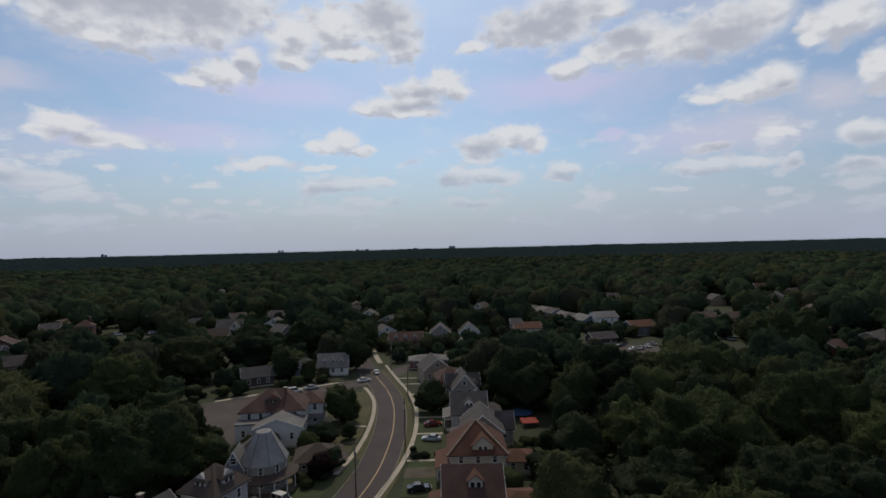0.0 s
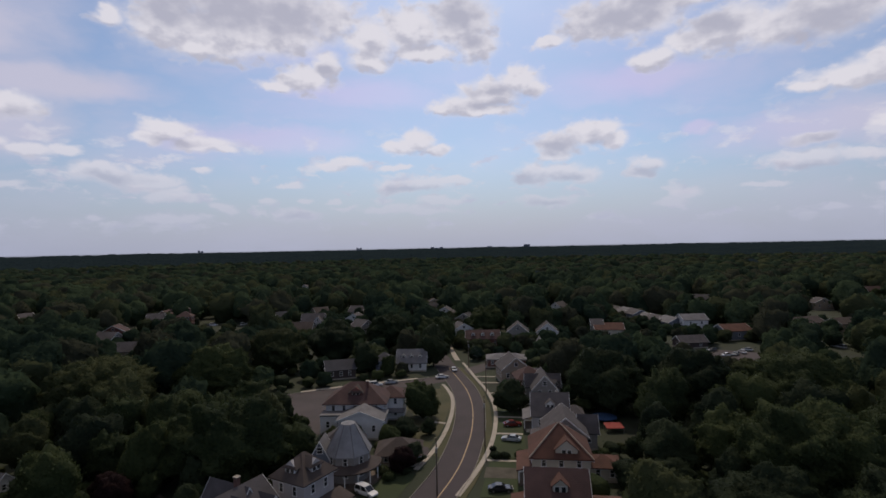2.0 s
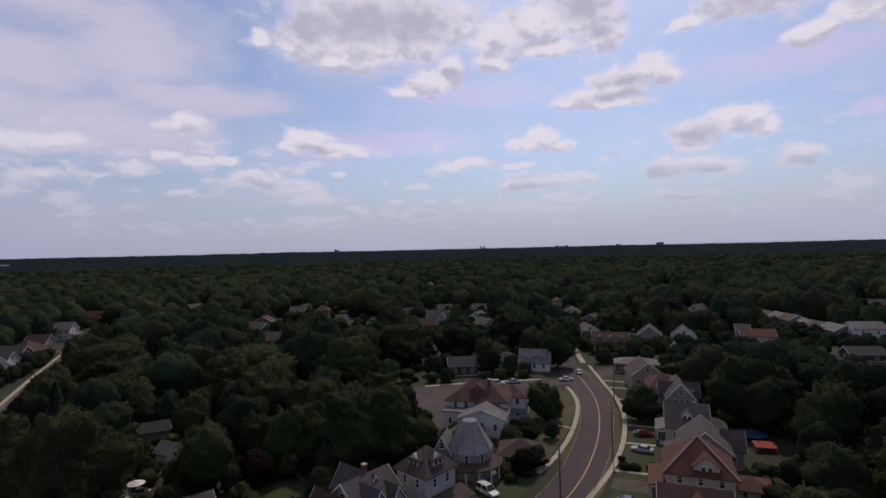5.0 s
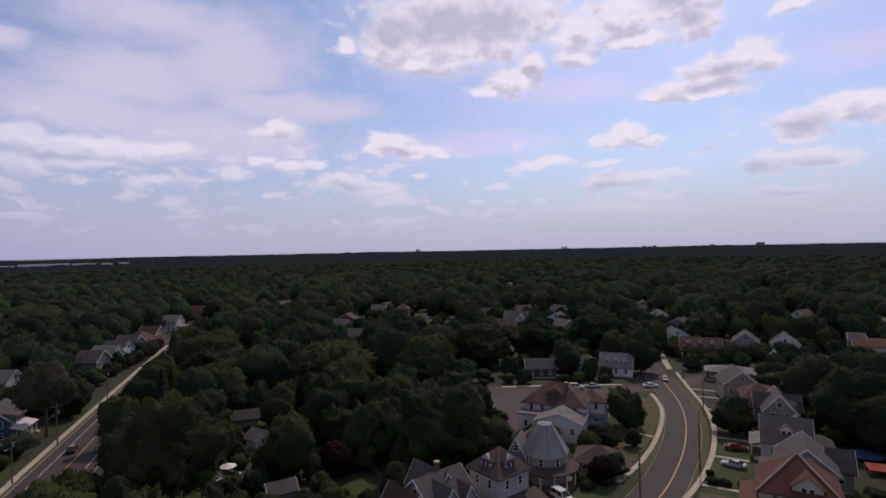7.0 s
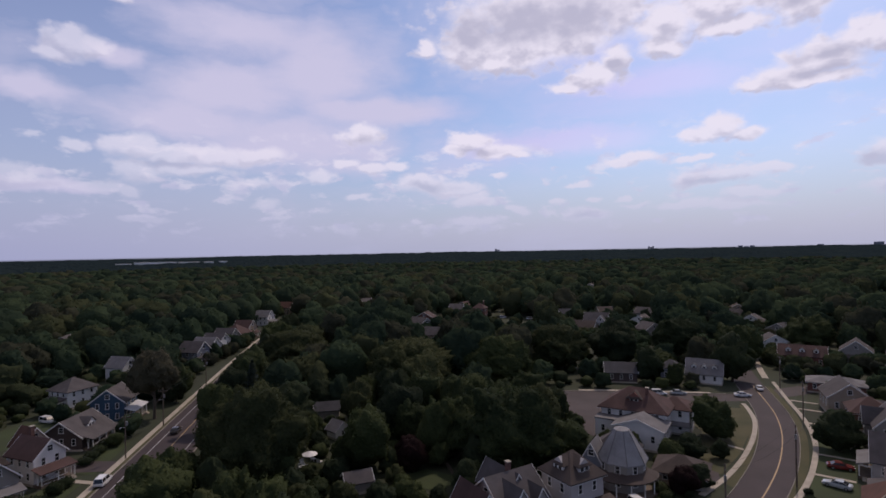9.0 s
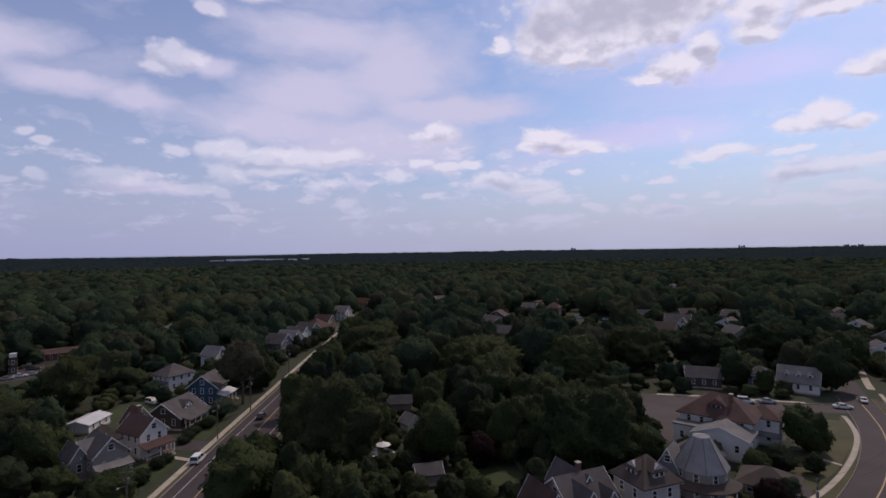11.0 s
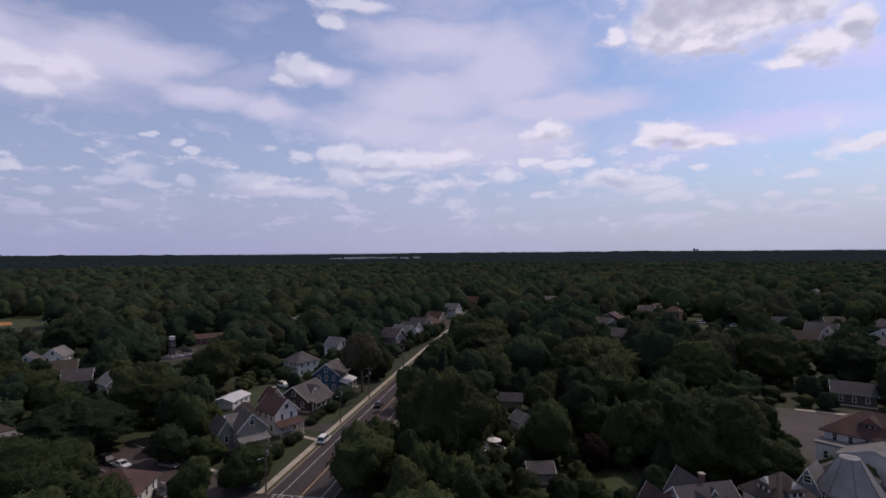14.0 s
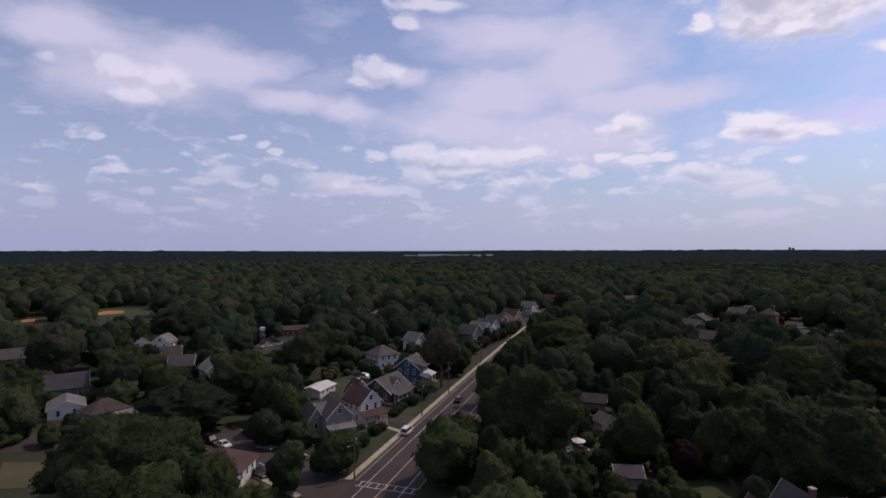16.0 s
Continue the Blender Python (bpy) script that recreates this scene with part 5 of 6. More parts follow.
PROTO["spruce"] = [(mesh_of("crown", v, q, LEAF_BLUE), trunk_mesh(rs))]
SHRUB = {}
for key, mat in (("green", LEAF), ("dark", LEAF_DARK), ("maroon", LEAF_MAROON), ("olive", LEAF_OLIVE)):
    rs = np.random.RandomState(30)
    v, f = crown(rs, 1.0, 1.0, 9, 14, 420, 0.16)
    SHRUB[key] = mesh_of("shrub", v, f, mat)

WORDS = {"green": "leafy green broadleaf tree", "dark": "dense dark green broadleaf tree", "olive": "light olive-green broadleaf tree", "maroon": "maroon-leaved ornamental tree",
         "brown": "brownish thin-leaved tree", "spruce": "blue-green conical spruce tree"}
PLANTED = []
tr = random.Random(11)


def tree(x, y, r, h, key="green", note="with a full rounded crown"):
    size_word = "" if key in ("spruce", "maroon", "brown") or r < 7.0 else "_huge" if r > 10.6 else "_big"
    leafy, trunk = tr.choice(PROTO[key + size_word])
    r_to, h_to = SIZES[size_word][:2]
    wide = r / r_to * (1.9 if key == "spruce" else 1.0)
    u = tr.uniform(0.9, 1.12)
    t = thing("tree", x, y, tr.uniform(0, 360), WORDS[key] + " " + note, "tree", "trees of the suburb", scale=(wide * u, wide / u, h / h_to))
    part("trunk", trunk, BARK, t)
    part("crown", leafy, None, t)
    PLANTED.append((x, y, r))


def shrub(x, y, r, h, key="green", label="rounded green shrub beside a house"):
    ob = new("shrub", SHRUB[key])
    ob.matrix_basis = pose(x, y, 0, 0, 0, tr.uniform(0, 360)) @ Matrix.Diagonal((r, r, h, 1))
    tagged(ob, label, "shrub", "shrubs")


# the trees that stand out
tree(21.6, 149.4, 10.2, 17, "dark")
tree(44.9, 149.7, 10.2, 17, "dark")
tree(67.8, 142.3, 15, 18, "green", "with a broad spreading crown")
tree(126.2, 194.2, 14.0, 20, "green", "with a tall broad crown")
tree(48.1, 96.9, 13, 18, "green", "with layered spreading boughs")
tree(74.5, 107.9, 13.0, 19)
tree(80, 90, 11, 18)
tree(52, 79, 11.0, 15, "dark")
tree(34.9, 84.5, 7.6, 12.5, "dark")
tree(61, 76, 9.5, 14, "dark")
tree(18.8, 101.8, 3.6, 5.5, "dark")
tree(26.1, 102.6, 4.2, 6, "dark")
tree(27.4, 107.5, 5.6, 11, "dark")
tree(38.6, 110, 6.4, 14)
tree(-74.9, 203.9, 10.0, 18, "dark")
tree(-58, 232, 11.0, 17, "dark")
tree(-37.5, 232, 8.5, 15)
tree(-17.2, 268, 10.5, 16)
tree(-90.2, 185.8, 12.5, 17, "olive")
tree(-26.7, 138.5, 4.9, 10.2, "green")
tree(-48.5, 107.8, 4.8, 9)
tree(-111.9, 128.4, 15.5, 18, "olive", "with a very broad domed crown")
tree(-172, 127.2, 14.5, 16, "olive")
tree(-91.3, 59.9, 11.0, 20.5, "olive", "towering over the yards")
tree(-55.9, 97, 9.8, 17)
tree(-66.5, 99, 8.0, 14)
tree(-80.2, 79.6, 5.6, 13)
tree(-71.7, 92, 3.8, 13)
tree(-153.2, 68.4, 6.0, 19.3, "brown", "tall on the verge of a street")
tree(-164.5, 79.6, 3.4, 9.5, "dark", "on the verge of a street")
tree(-170.5, 84.2, 3.2, 10.5, "green", "on the verge of a street")
tree(-129, 73.5, 4.6, 12)
tree(-143, 86, 4.8, 12.5, "dark")
tree(-151, 94, 5.0, 13)
tree(-160, 103, 6.8, 15)
tree(-177, 120, 7.2, 15, "dark")
tree(-198, 138, 7.4, 16)
tree(-226, 164, 7.2, 15, "dark")
tree(-71.5, 84, 3.0, 7, "maroon")
tree(-75.5, 87, 2.8, 6, "maroon")
tree(-25.0, 105.4, 2.7, 5.3, "maroon")
tree(-23.4, 109.2, 2.4, 4.6, "dark")
tree(-3.6, 145.3, 4.8, 9, "dark")
tree(-57.2, 195.6, 7.7, 9)
tree(-88.4, 40.5, 6.6, 13.5, "green", "leaning over the road's edge")
tree(-94, 46.5, 5.0, 12)
tree(-187.5, 31.2, 7.9, 16.2, "olive")
tree(-106.8, -14.5, 12.5, 15.5, "green", "with a broad crown in a yard")
tree(-93.2, 0.6, 4.6, 10.4, "green", "in front of a low house")
tree(-86.5, 6.0, 4.0, 7.0)
tree(-97.6, 12.7, 3.4, 9.4)
tree(-102.5, 23.5, 4.6, 8.1)
tree(-112.5, 22.5, 2.4, 4.5, "dark")
tree(-158.8, 9.9, 9.2, 15.5, "olive")
tree(-142.7, -4.6, 12.2, 11.8, "dark", "with a broad low crown")
tree(-192, -23, 8.5, 14, "olive")
tree(-268, -9, 15.1, 19.5, "dark", "with a huge domed crown")
tree(-123.4, 11.6, 4.5, 8.5, "dark")
tree(-119.6, 19.2, 3.2, 5.6, "green", "close to a grey house")
tree(-122.6, 16.6, 2.8, 5.0, "dark", "close to a grey house")
tree(-114.0, 26.8, 2.6, 4.2, "green", "close to a grey house")
tree(-173, -47, 7.0, 14)
tree(-252, -46, 11.0, 15, "dark")
tree(-94.3, 150.3, 12.0, 17)
tree(-133, 86, 4.0, 15, "spruce", "beside dark trees")
tree(-104, 83, 2.6, 6)
tree(-82, 95, 4.4, 11)

tree(-33.2, 199, 6.4, 16.5, "dark")
tree(-55, 184, 4.6, 12, "dark")
tree(-47, 183, 2.8, 7.5)

for x, y, r, h, key in ((-78, 65, 2.6, 4, "green"), (-84, 68.5, 2.4, 4, "olive"), (-70.5, 64.5, 2.6, 5.5, "olive"), (-87, 70, 1.6, 2.4, "green"), (-66.5, 69, 2.2, 4.5, "dark"), (-80, 70.5, 2.4, 5, "dark"), (-85.5, 77.5, 2.8, 6, "green"), (-95.5, 79.5, 2.4, 5, "dark"), (-58.5, 76, 2.0, 3.5, "dark"), (-57.5, 86, 2.6, 5, "green"), (-66, 74.5, 2.2, 4.5, "green"), (-70.5, 77.5, 2.0, 4, "olive"), (-75.5, 81, 2.2, 5, "dark"), (-69, 89.5, 2.4, 5, "green"),
                        (-121, 100, 4.2, 9, "dark"), (-91, 86.5, 2.6, 6, "dark"), (-78.5, 60, 3.2, 7, "dark"), (-72.5, 58.5, 2.8, 6, "green"), (-86, 62, 3.4, 8, "green"), (-62, 72.5, 2.4, 4.6, "green"), (-56, 82, 3.2, 7, "dark"), (-60, 90.5, 3.4, 8, "dark"),
                        (-127, -6, 4.0, 8, "green"), (-115, -3, 3.0, 6, "dark"), (-205, 2, 5.0, 10, "green"), (-213, -20, 6.0, 11, "dark"), (-228, -3, 5, 10, "dark"), (-236, -30, 6, 11, "green"), (-176, -12, 5.5, 10, "green")):
    tree(x, y, r, h, key, "in a leafy back garden")

# woodland and garden trees between the houses
LINES = [smooth(R1[2:14], 6.0), smooth(R2, 6.0), smooth(S1, 6.0), smooth(X1, 6.0)]
WIDTHS = (7.5, 10.0, 7.5, 6.0)
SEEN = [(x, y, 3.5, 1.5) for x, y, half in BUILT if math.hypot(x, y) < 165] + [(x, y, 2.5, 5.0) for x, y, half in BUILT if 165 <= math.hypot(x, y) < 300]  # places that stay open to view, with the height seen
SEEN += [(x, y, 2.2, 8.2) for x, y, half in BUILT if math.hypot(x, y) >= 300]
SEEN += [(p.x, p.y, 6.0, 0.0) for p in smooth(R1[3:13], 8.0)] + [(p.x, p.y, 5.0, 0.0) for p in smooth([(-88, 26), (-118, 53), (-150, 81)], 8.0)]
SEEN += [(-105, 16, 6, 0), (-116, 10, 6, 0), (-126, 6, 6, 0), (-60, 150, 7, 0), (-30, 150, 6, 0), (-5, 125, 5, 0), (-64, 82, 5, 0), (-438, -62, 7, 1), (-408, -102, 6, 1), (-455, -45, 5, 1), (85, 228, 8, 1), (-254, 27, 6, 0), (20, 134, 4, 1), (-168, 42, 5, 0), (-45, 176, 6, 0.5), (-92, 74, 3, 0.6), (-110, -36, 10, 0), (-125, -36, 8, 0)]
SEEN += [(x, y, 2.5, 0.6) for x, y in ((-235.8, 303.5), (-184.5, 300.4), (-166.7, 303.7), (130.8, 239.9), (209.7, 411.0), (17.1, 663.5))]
OPEN = [(-440, -60, 24), (-408, -101, 11), (-60, 145, 14), (85, 228, 20), (-256, 27, 12), (20, 133, 9), (-64, 82, 8), (-28, 145, 9), (-4, 125, 7), (-168, 42, 8), (-118, 33, 9), (-131, 46, 7), (-27, 97, 6), (-112, -36, 14), (-130, -36, 12), (22, 93, 7), (-5, 96, 6), (-5, 104, 6), (-5, 112, 5)]


def free(x, y, r, h):
    for bx, by, half in BUILT:
        if math.hypot(x - bx, y - by) < half + r * 0.75:
            return False
    for ox, oy, rad in OPEN:
        if math.hypot(x - ox, y - oy) < rad + r * 0.6:
            return False
    for line, w in zip(LINES, WIDTHS):
        for p in line:
            if abs(p.x - x) < 25 and abs(p.y - y) < 25 and math.hypot(p.x - x, p.y - y) < w + r * 0.8:
                return False
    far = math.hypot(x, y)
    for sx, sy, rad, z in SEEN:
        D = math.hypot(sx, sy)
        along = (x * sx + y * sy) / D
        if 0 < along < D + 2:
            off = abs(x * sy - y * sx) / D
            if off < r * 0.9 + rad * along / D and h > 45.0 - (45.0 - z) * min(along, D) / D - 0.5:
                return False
    return True


wood = random.Random(3)
MID = []
spread = []
cells = {}
for ring_r, gap, r_lo, r_hi in ((60, 8.0, 3.2, 7.0), (160, 10.0, 4.5, 9.5), (330, 13.0, 6.0, 11.0)):
    ring_end = {60: 160, 160: 330, 330: 620}[ring_r]
    tries = int(2.9 / 2 * (ring_end ** 2 - ring_r ** 2) / gap ** 2 * 2.6)
    for k in range(tries):
        d = math.sqrt(wood.uniform(ring_r ** 2, ring_end ** 2))
        a = math.radians(wood.uniform(-48, 114))
        x, y = -d * math.sin(a), d * math.cos(a)
        r = wood.uniform(r_lo, r_hi)
        h = min(20.0, r * wood.uniform(1.3, 1.9) + 4.5)
        c = (int(x // 18), int(y // 18))
        near = [q for i in (-1, 0, 1) for j in (-1, 0, 1) for q in cells.get((c[0] + i, c[1] + j), ())]
        if any(math.hypot(x - qx, y - qy) < (r + qr) * 0.66 for qx, qy, qr in near):
            continue
        if any(math.hypot(x - qx, y - qy) < (r + qr) * 0.8 for qx, qy, qr in PLANTED[:60]):
            continue
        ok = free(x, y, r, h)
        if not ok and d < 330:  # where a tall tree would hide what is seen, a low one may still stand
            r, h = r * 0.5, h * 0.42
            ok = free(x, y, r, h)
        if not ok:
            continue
        cells.setdefault(c, []).append((x, y, r))
        spread.append((x, y, r, h, d))
spread.sort(key=lambda s_: s_[4])
for x, y, r, h, d in spread[:150]:
    tree(x, y, r, h, wood.choice(("green", "green", "green", "dark", "dark", "olive")), "in a back garden")
MID = spread[150:]
# small trees close about the farther houses
for bx, by, half in BUILT:
    D = math.hypot(bx, by)
    if D < 200:
        continue
    for k in range(9):
        a = wood.uniform(0, 2 * math.pi)
        r = wood.uniform(2.0, 4.0)
        x, y = bx + (half + r * 0.6) * math.cos(a), by + (half + r * 0.6) * math.sin(a)
        h = r * wood.uniform(1.5, 2.2) + 1.0
        front = (x * bx + y * by) / D < D - 2
        if front and D < 330:
            h = min(h, 5.5)
        if any(math.hypot(x - qx, y - qy) < qh * 0.85 + r * 0.5 for qx, qy, qh in BUILT) or any(math.hypot(x - ox, y - oy) < rad * 0.6 for ox, oy, rad in OPEN):
            continue
        if any(math.hypot(p.x - x, p.y - y) < w * 0.9 + r * 0.5 for line, w in zip(LINES, WIDTHS) for p in line if abs(p.x - x) < 20):
            continue
        MID.append((x, y, r, h, D))


def joined_trees(name, trees, protos, mats, label):
    """Many far trees in one mesh: crowns of leaves about lobes."""
    rs = np.random.RandomState(77)
    V, Q, M, k = [], [], [], 0
    for x, y, r, h, d in trees:
        pv, pq = protos[rs.randint(len(protos))]
        a = rs.uniform(0, 6.28)
        c, s_ = math.cos(a), math.sin(a)
        p = pv * np.array([r / TREE_R, r / TREE_R, h / (TREE_H + 0.3)])
        V.append(np.stack([p[:, 0] * c - p[:, 1] * s_ + x, p[:, 0] * s_ + p[:, 1] * c + y, p[:, 2]], 1))
        Q.append(pq + k)
        M.append(np.full(len(pq), rs.randint(len(mats))))
        k += len(pv)
    V, Q = np.concatenate(V), np.concatenate(Q)
    me = bpy.data.meshes.new(name)
    me.vertices.add(len(V))
    me.vertices.foreach_set("co", V.astype(np.float32).ravel())
    me.loops.add(Q.size)
    me.loops.foreach_set("vertex_index", Q.astype(np.int32).ravel())
    me.polygons.add(len(Q))
    me.polygons.foreach_set("loop_start", np.arange(0, Q.size, 3, dtype=np.int32))
    me.polygons.foreach_set("use_smooth", np.ones(len(Q), dtype=bool))
    me.polygons.foreach_set("material_index", np.concatenate(M).astype(np.int32))
    me.update(calc_edges=True)
    me.validate()
    for m in mats:
        me.materials.append(m)
    ob = new(name, me)
    return tagged(ob, label, "woods", kind="stuff")


def far_proto(sd, rows, cols, leaves, size):
    rs = np.random.RandomState(sd)
    return crown(rs, TREE_R, TREE_H, rows, cols, leaves, size)


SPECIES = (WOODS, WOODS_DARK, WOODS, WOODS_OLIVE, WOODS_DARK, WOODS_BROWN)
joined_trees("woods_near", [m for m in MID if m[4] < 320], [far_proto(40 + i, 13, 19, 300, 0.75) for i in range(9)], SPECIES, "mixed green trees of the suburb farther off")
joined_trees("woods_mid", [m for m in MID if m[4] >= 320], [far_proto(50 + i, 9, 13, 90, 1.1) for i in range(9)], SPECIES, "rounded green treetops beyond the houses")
FAR = []
for lo, hi, gap in ((600, 900, 15.0), (900, 1400, 21.0)):
    for k in range(int(2.9 / 2 * (hi ** 2 - lo ** 2) / gap ** 2)):
        d = math.sqrt(wood.uniform(lo ** 2, hi ** 2))
        a = math.radians(wood.uniform(-48, 114))
        r = wood.uniform(7.0, 15.0)
        FAR.append((-d * math.sin(a), d * math.cos(a), r, min(21.0, r * wood.uniform(0.6, 0.9) + 9), d))
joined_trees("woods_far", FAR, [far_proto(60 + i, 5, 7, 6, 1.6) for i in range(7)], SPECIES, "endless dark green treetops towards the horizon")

# undergrowth: garden bushes wherever the ground would lie bare
bush = random.Random(21)
BUSHES = []
for k in range(7000):
    d = math.sqrt(bush.uniform(62 ** 2, 230 ** 2))
    a = math.radians(bush.uniform(-46, 112))
    x, y = -d * math.sin(a), d * math.cos(a)
    r = bush.uniform(1.0, 3.0)
    hh = r * bush.uniform(0.9, 1.5) + 0.4
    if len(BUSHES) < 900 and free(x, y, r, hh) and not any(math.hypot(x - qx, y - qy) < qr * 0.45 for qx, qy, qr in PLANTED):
        BUSHES.append((x, y, r, hh, d))
joined_trees("undergrowth", BUSHES, [far_proto(80 + i, 6, 9, 60, 1.0) for i in range(6)], (LEAF, LEAF_DARK, LEAF, LEAF_OLIVE), "mixed garden bushes and undergrowth beneath trees")

# the last treetops before the horizon, over gently rising land
# From 600 m the sheet is added under far crowns to lighten deep gaps.
rows_n, cols_n = 80, 800
V = np.zeros((rows_n, cols_n, 3))
for i in range(rows_n):
    d = 600 * (4900 / 600) ** (i / (rows_n - 1))
    a = np.radians(np.linspace(-52, 116, cols_n))
    x, y = -d * np.sin(a), d * np.cos(a)
    rise = 9.5 + 2.5 * min(1, max(0, (d - 1100) / 300)) + 21 * (max(0, d - 1330) / 3570) ** 1.5
    rise = rise + np.clip((np.degrees(a) - 82.0) / 18.0, 0, 1) * 12.0 * (d / 4900) ** 4
    z = np.array([up + 5.0 * noise.noise((px / 14.0, py / 14.0, 0)) + 5.0 * noise.noise((px / 60.0, py / 60.0, 3)) + (d / 4900) ** 4 * (9 * noise.noise((px / 700.0, py / 700.0, 8)) + 4 * noise.noise((px / 150.0, py / 150.0, 5))) for px, py, up in zip(x, y, rise)])
    V[i] = np.stack([x, y, z if i else z * 0], 1)
idx = np.arange(rows_n * cols_n).reshape(rows_n, cols_n)
Q = np.stack([idx[:-1, :-1], idx[1:, :-1], idx[1:, 1:], idx[:-1, 1:]], -1).reshape(-1, 4)
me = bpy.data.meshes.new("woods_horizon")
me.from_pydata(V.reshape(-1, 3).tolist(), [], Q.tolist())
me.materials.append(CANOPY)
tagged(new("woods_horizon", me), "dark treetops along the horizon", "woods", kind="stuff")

# ---- far buildings on the horizon ----
for az, d, w, top, n in ((32.5, 4700, 44, 55, 2), (16.9, 4700, 48, 53, 3), (-1.2, 4700, 70, 54, 1), (8.5, 4700, 120, 45, 3), (2.8, 4700, 50, 45, 1)):
    x, y = -d * math.sin(radians(az)), d * math.cos(radians(az))
    t = thing("tower_block", x, y, az, "grey tower blocks far off on the horizon", "building")
    for k in range(n):
        part("tower", Solid().box(-w / 2 + w * k / n + 4, -w / 2 + w * (k + 0.8) / n + 4, -10, 10, 0, top - 5 * (k % 2)), S_SLATE, t)
t = thing("warehouse", -2460 * math.sin(radians(65.3)), 2460 * math.cos(radians(65.3)), 70.0, "long low white warehouse in distant woods", "building")
for x0, x1, top in ((-205, -150, 18), (-140, 10, 22), (20, 95, 20), (120, 150, 19), (178, 205, 20)):
    part("wall", Solid().box(x0, x1, -30, 30, 0, top), TRIM, t)
    part("roof", Solid().box(x0 - 1, x1 + 1, -31, 31, top, top + 1), R_WHITE, t)

# ---- cars ----
PAINT = {}


def paint(word, colour):
    if word not in PAINT:
        PAINT[word] = material(word + "_car_paint", colour, 0.25, 0.05, 0.5, 5.0, 0.0, coat=0.6)
    return PAINT[word]


def loft(s, sections):
    """A closed skin through cross-sections, each a list of points of one length."""
    n = len(sections[0])
    k = len(s.v)
    V = [p for sec in sections for p in sec]
    Fc = []
    for i in range(len(sections) - 1):
        for j in range(n):
            Fc.append((i * n + j, i * n + (j + 1) % n, (i + 1) * n + (j + 1) % n, (i + 1) * n + j))
    Fc += [tuple(reversed(range(n))), tuple(range((len(sections) - 1) * n, len(sections) * n))]
    return s.add(V, Fc)


def car(x, y, turn, word, colour, kind="sedan", note="parked"):
    """A car that points along its own x."""
    L, W = (4.6, 1.8) if kind == "sedan" else (4.8, 1.9)
    H = 1.42 if kind == "sedan" else 1.75
    t = thing("car", x, y, turn, word + " " + kind + " " + note, "car", "cars in the streets", z=0.05)
    key = (word, kind)
    if key not in CARS:
        b = Solid()
        prof = ((-L / 2, 0.45, 0.75, 0.78), (-L / 2 + 0.25, 0.3, 0.92, 0.95), (-L / 4, 0.25, 0.95, 1.0), (L / 6, 0.25, 0.93, 1.0), (L / 2 - 0.5, 0.25, 0.8, 0.96), (L / 2 - 0.08, 0.35, 0.66, 0.85), (L / 2, 0.42, 0.58, 0.7))
        loft(b, [[(px, -W / 2 * f * 0.96, z0), (px, -W / 2 * f, (z0 + z1) / 2), (px, -W / 2 * f * 0.93, z1), (px, W / 2 * f * 0.93, z1), (px, W / 2 * f, (z0 + z1) / 2), (px, W / 2 * f * 0.96, z0)] for px, z0, z1, f in prof])
        c = Solid()
        rear, r_top, f_top, front = (-L * 0.36, -L * 0.2, L * 0.05, L * 0.2) if kind == "sedan" else (-L * 0.47, -L * 0.42, L * 0.08, L * 0.24)
        bz, tz = 0.92, H - 0.06
        c.add([(rear, -W * 0.45, bz), (front, -W * 0.45, bz), (front, W * 0.45, bz), (rear, W * 0.45, bz), (r_top, -W * 0.37, tz), (f_top, -W * 0.37, tz), (f_top, W * 0.37, tz), (r_top, W * 0.37, tz)],
              [(0, 1, 5, 4), (1, 2, 6, 5), (2, 3, 7, 6), (3, 0, 4, 7), (4, 5, 6, 7)])
        r = Solid().slab([(r_top - 0.05, -W * 0.385, H), (f_top + 0.05, -W * 0.385, H), (f_top + 0.05, W * 0.385, H), (r_top - 0.05, W * 0.385, H)], 0.08)
        pillars = [Solid().tube((px, sy * W * 0.452, bz), (pt, sy * W * 0.375, tz), 0.05, 0.05, 4).mesh("pillar")
                   for px, pt in ((rear, r_top), (front, f_top), ((rear + front) / 2, (r_top + f_top) / 2)) for sy in (-1, 1)]
        wheel = Solid().tube((0, -0.1, 0.32), (0, 0.1, 0.32), 0.32, 0.32, 12)
        rim = Solid().tube((0, -0.112, 0.32), (0, 0.112, 0.32), 0.19, 0.19, 8)
        lamp = Solid().box(-0.06, 0.03, -0.2, 0.2, -0.07, 0.07)
        CARS[key] = [m_.mesh(n_) for m_, n_ in ((b, "body"), (c, "glasshouse"), (r, "roof_panel"), (wheel, "tyre"), (rim, "rim"), (lamp, "headlight"))] + [pillars]
    b, c, r, wheel, rim, lamp, pillars = CARS[key]
    p = paint(word, colour)
    part("body", b, p, t)
    part("windscreen", c, GLASS, t)
    part("roof_panel", r, p, t)
    for pillar in pillars:
        part("pillar", pillar, p, t)
    for px in (-L * 0.3, L * 0.31):
        for sy in (-1, 1):
            w = part("wheel", wheel, RUBBER, t, at=pose(px, sy * (W / 2 - 0.11), 0))
            part("rim", rim, STEEL, w)
    for sy in (-1, 1):
        part("headlight", lamp, TRIM, t, at=pose(L / 2 - 0.04, sy * W * 0.28, 0.6))


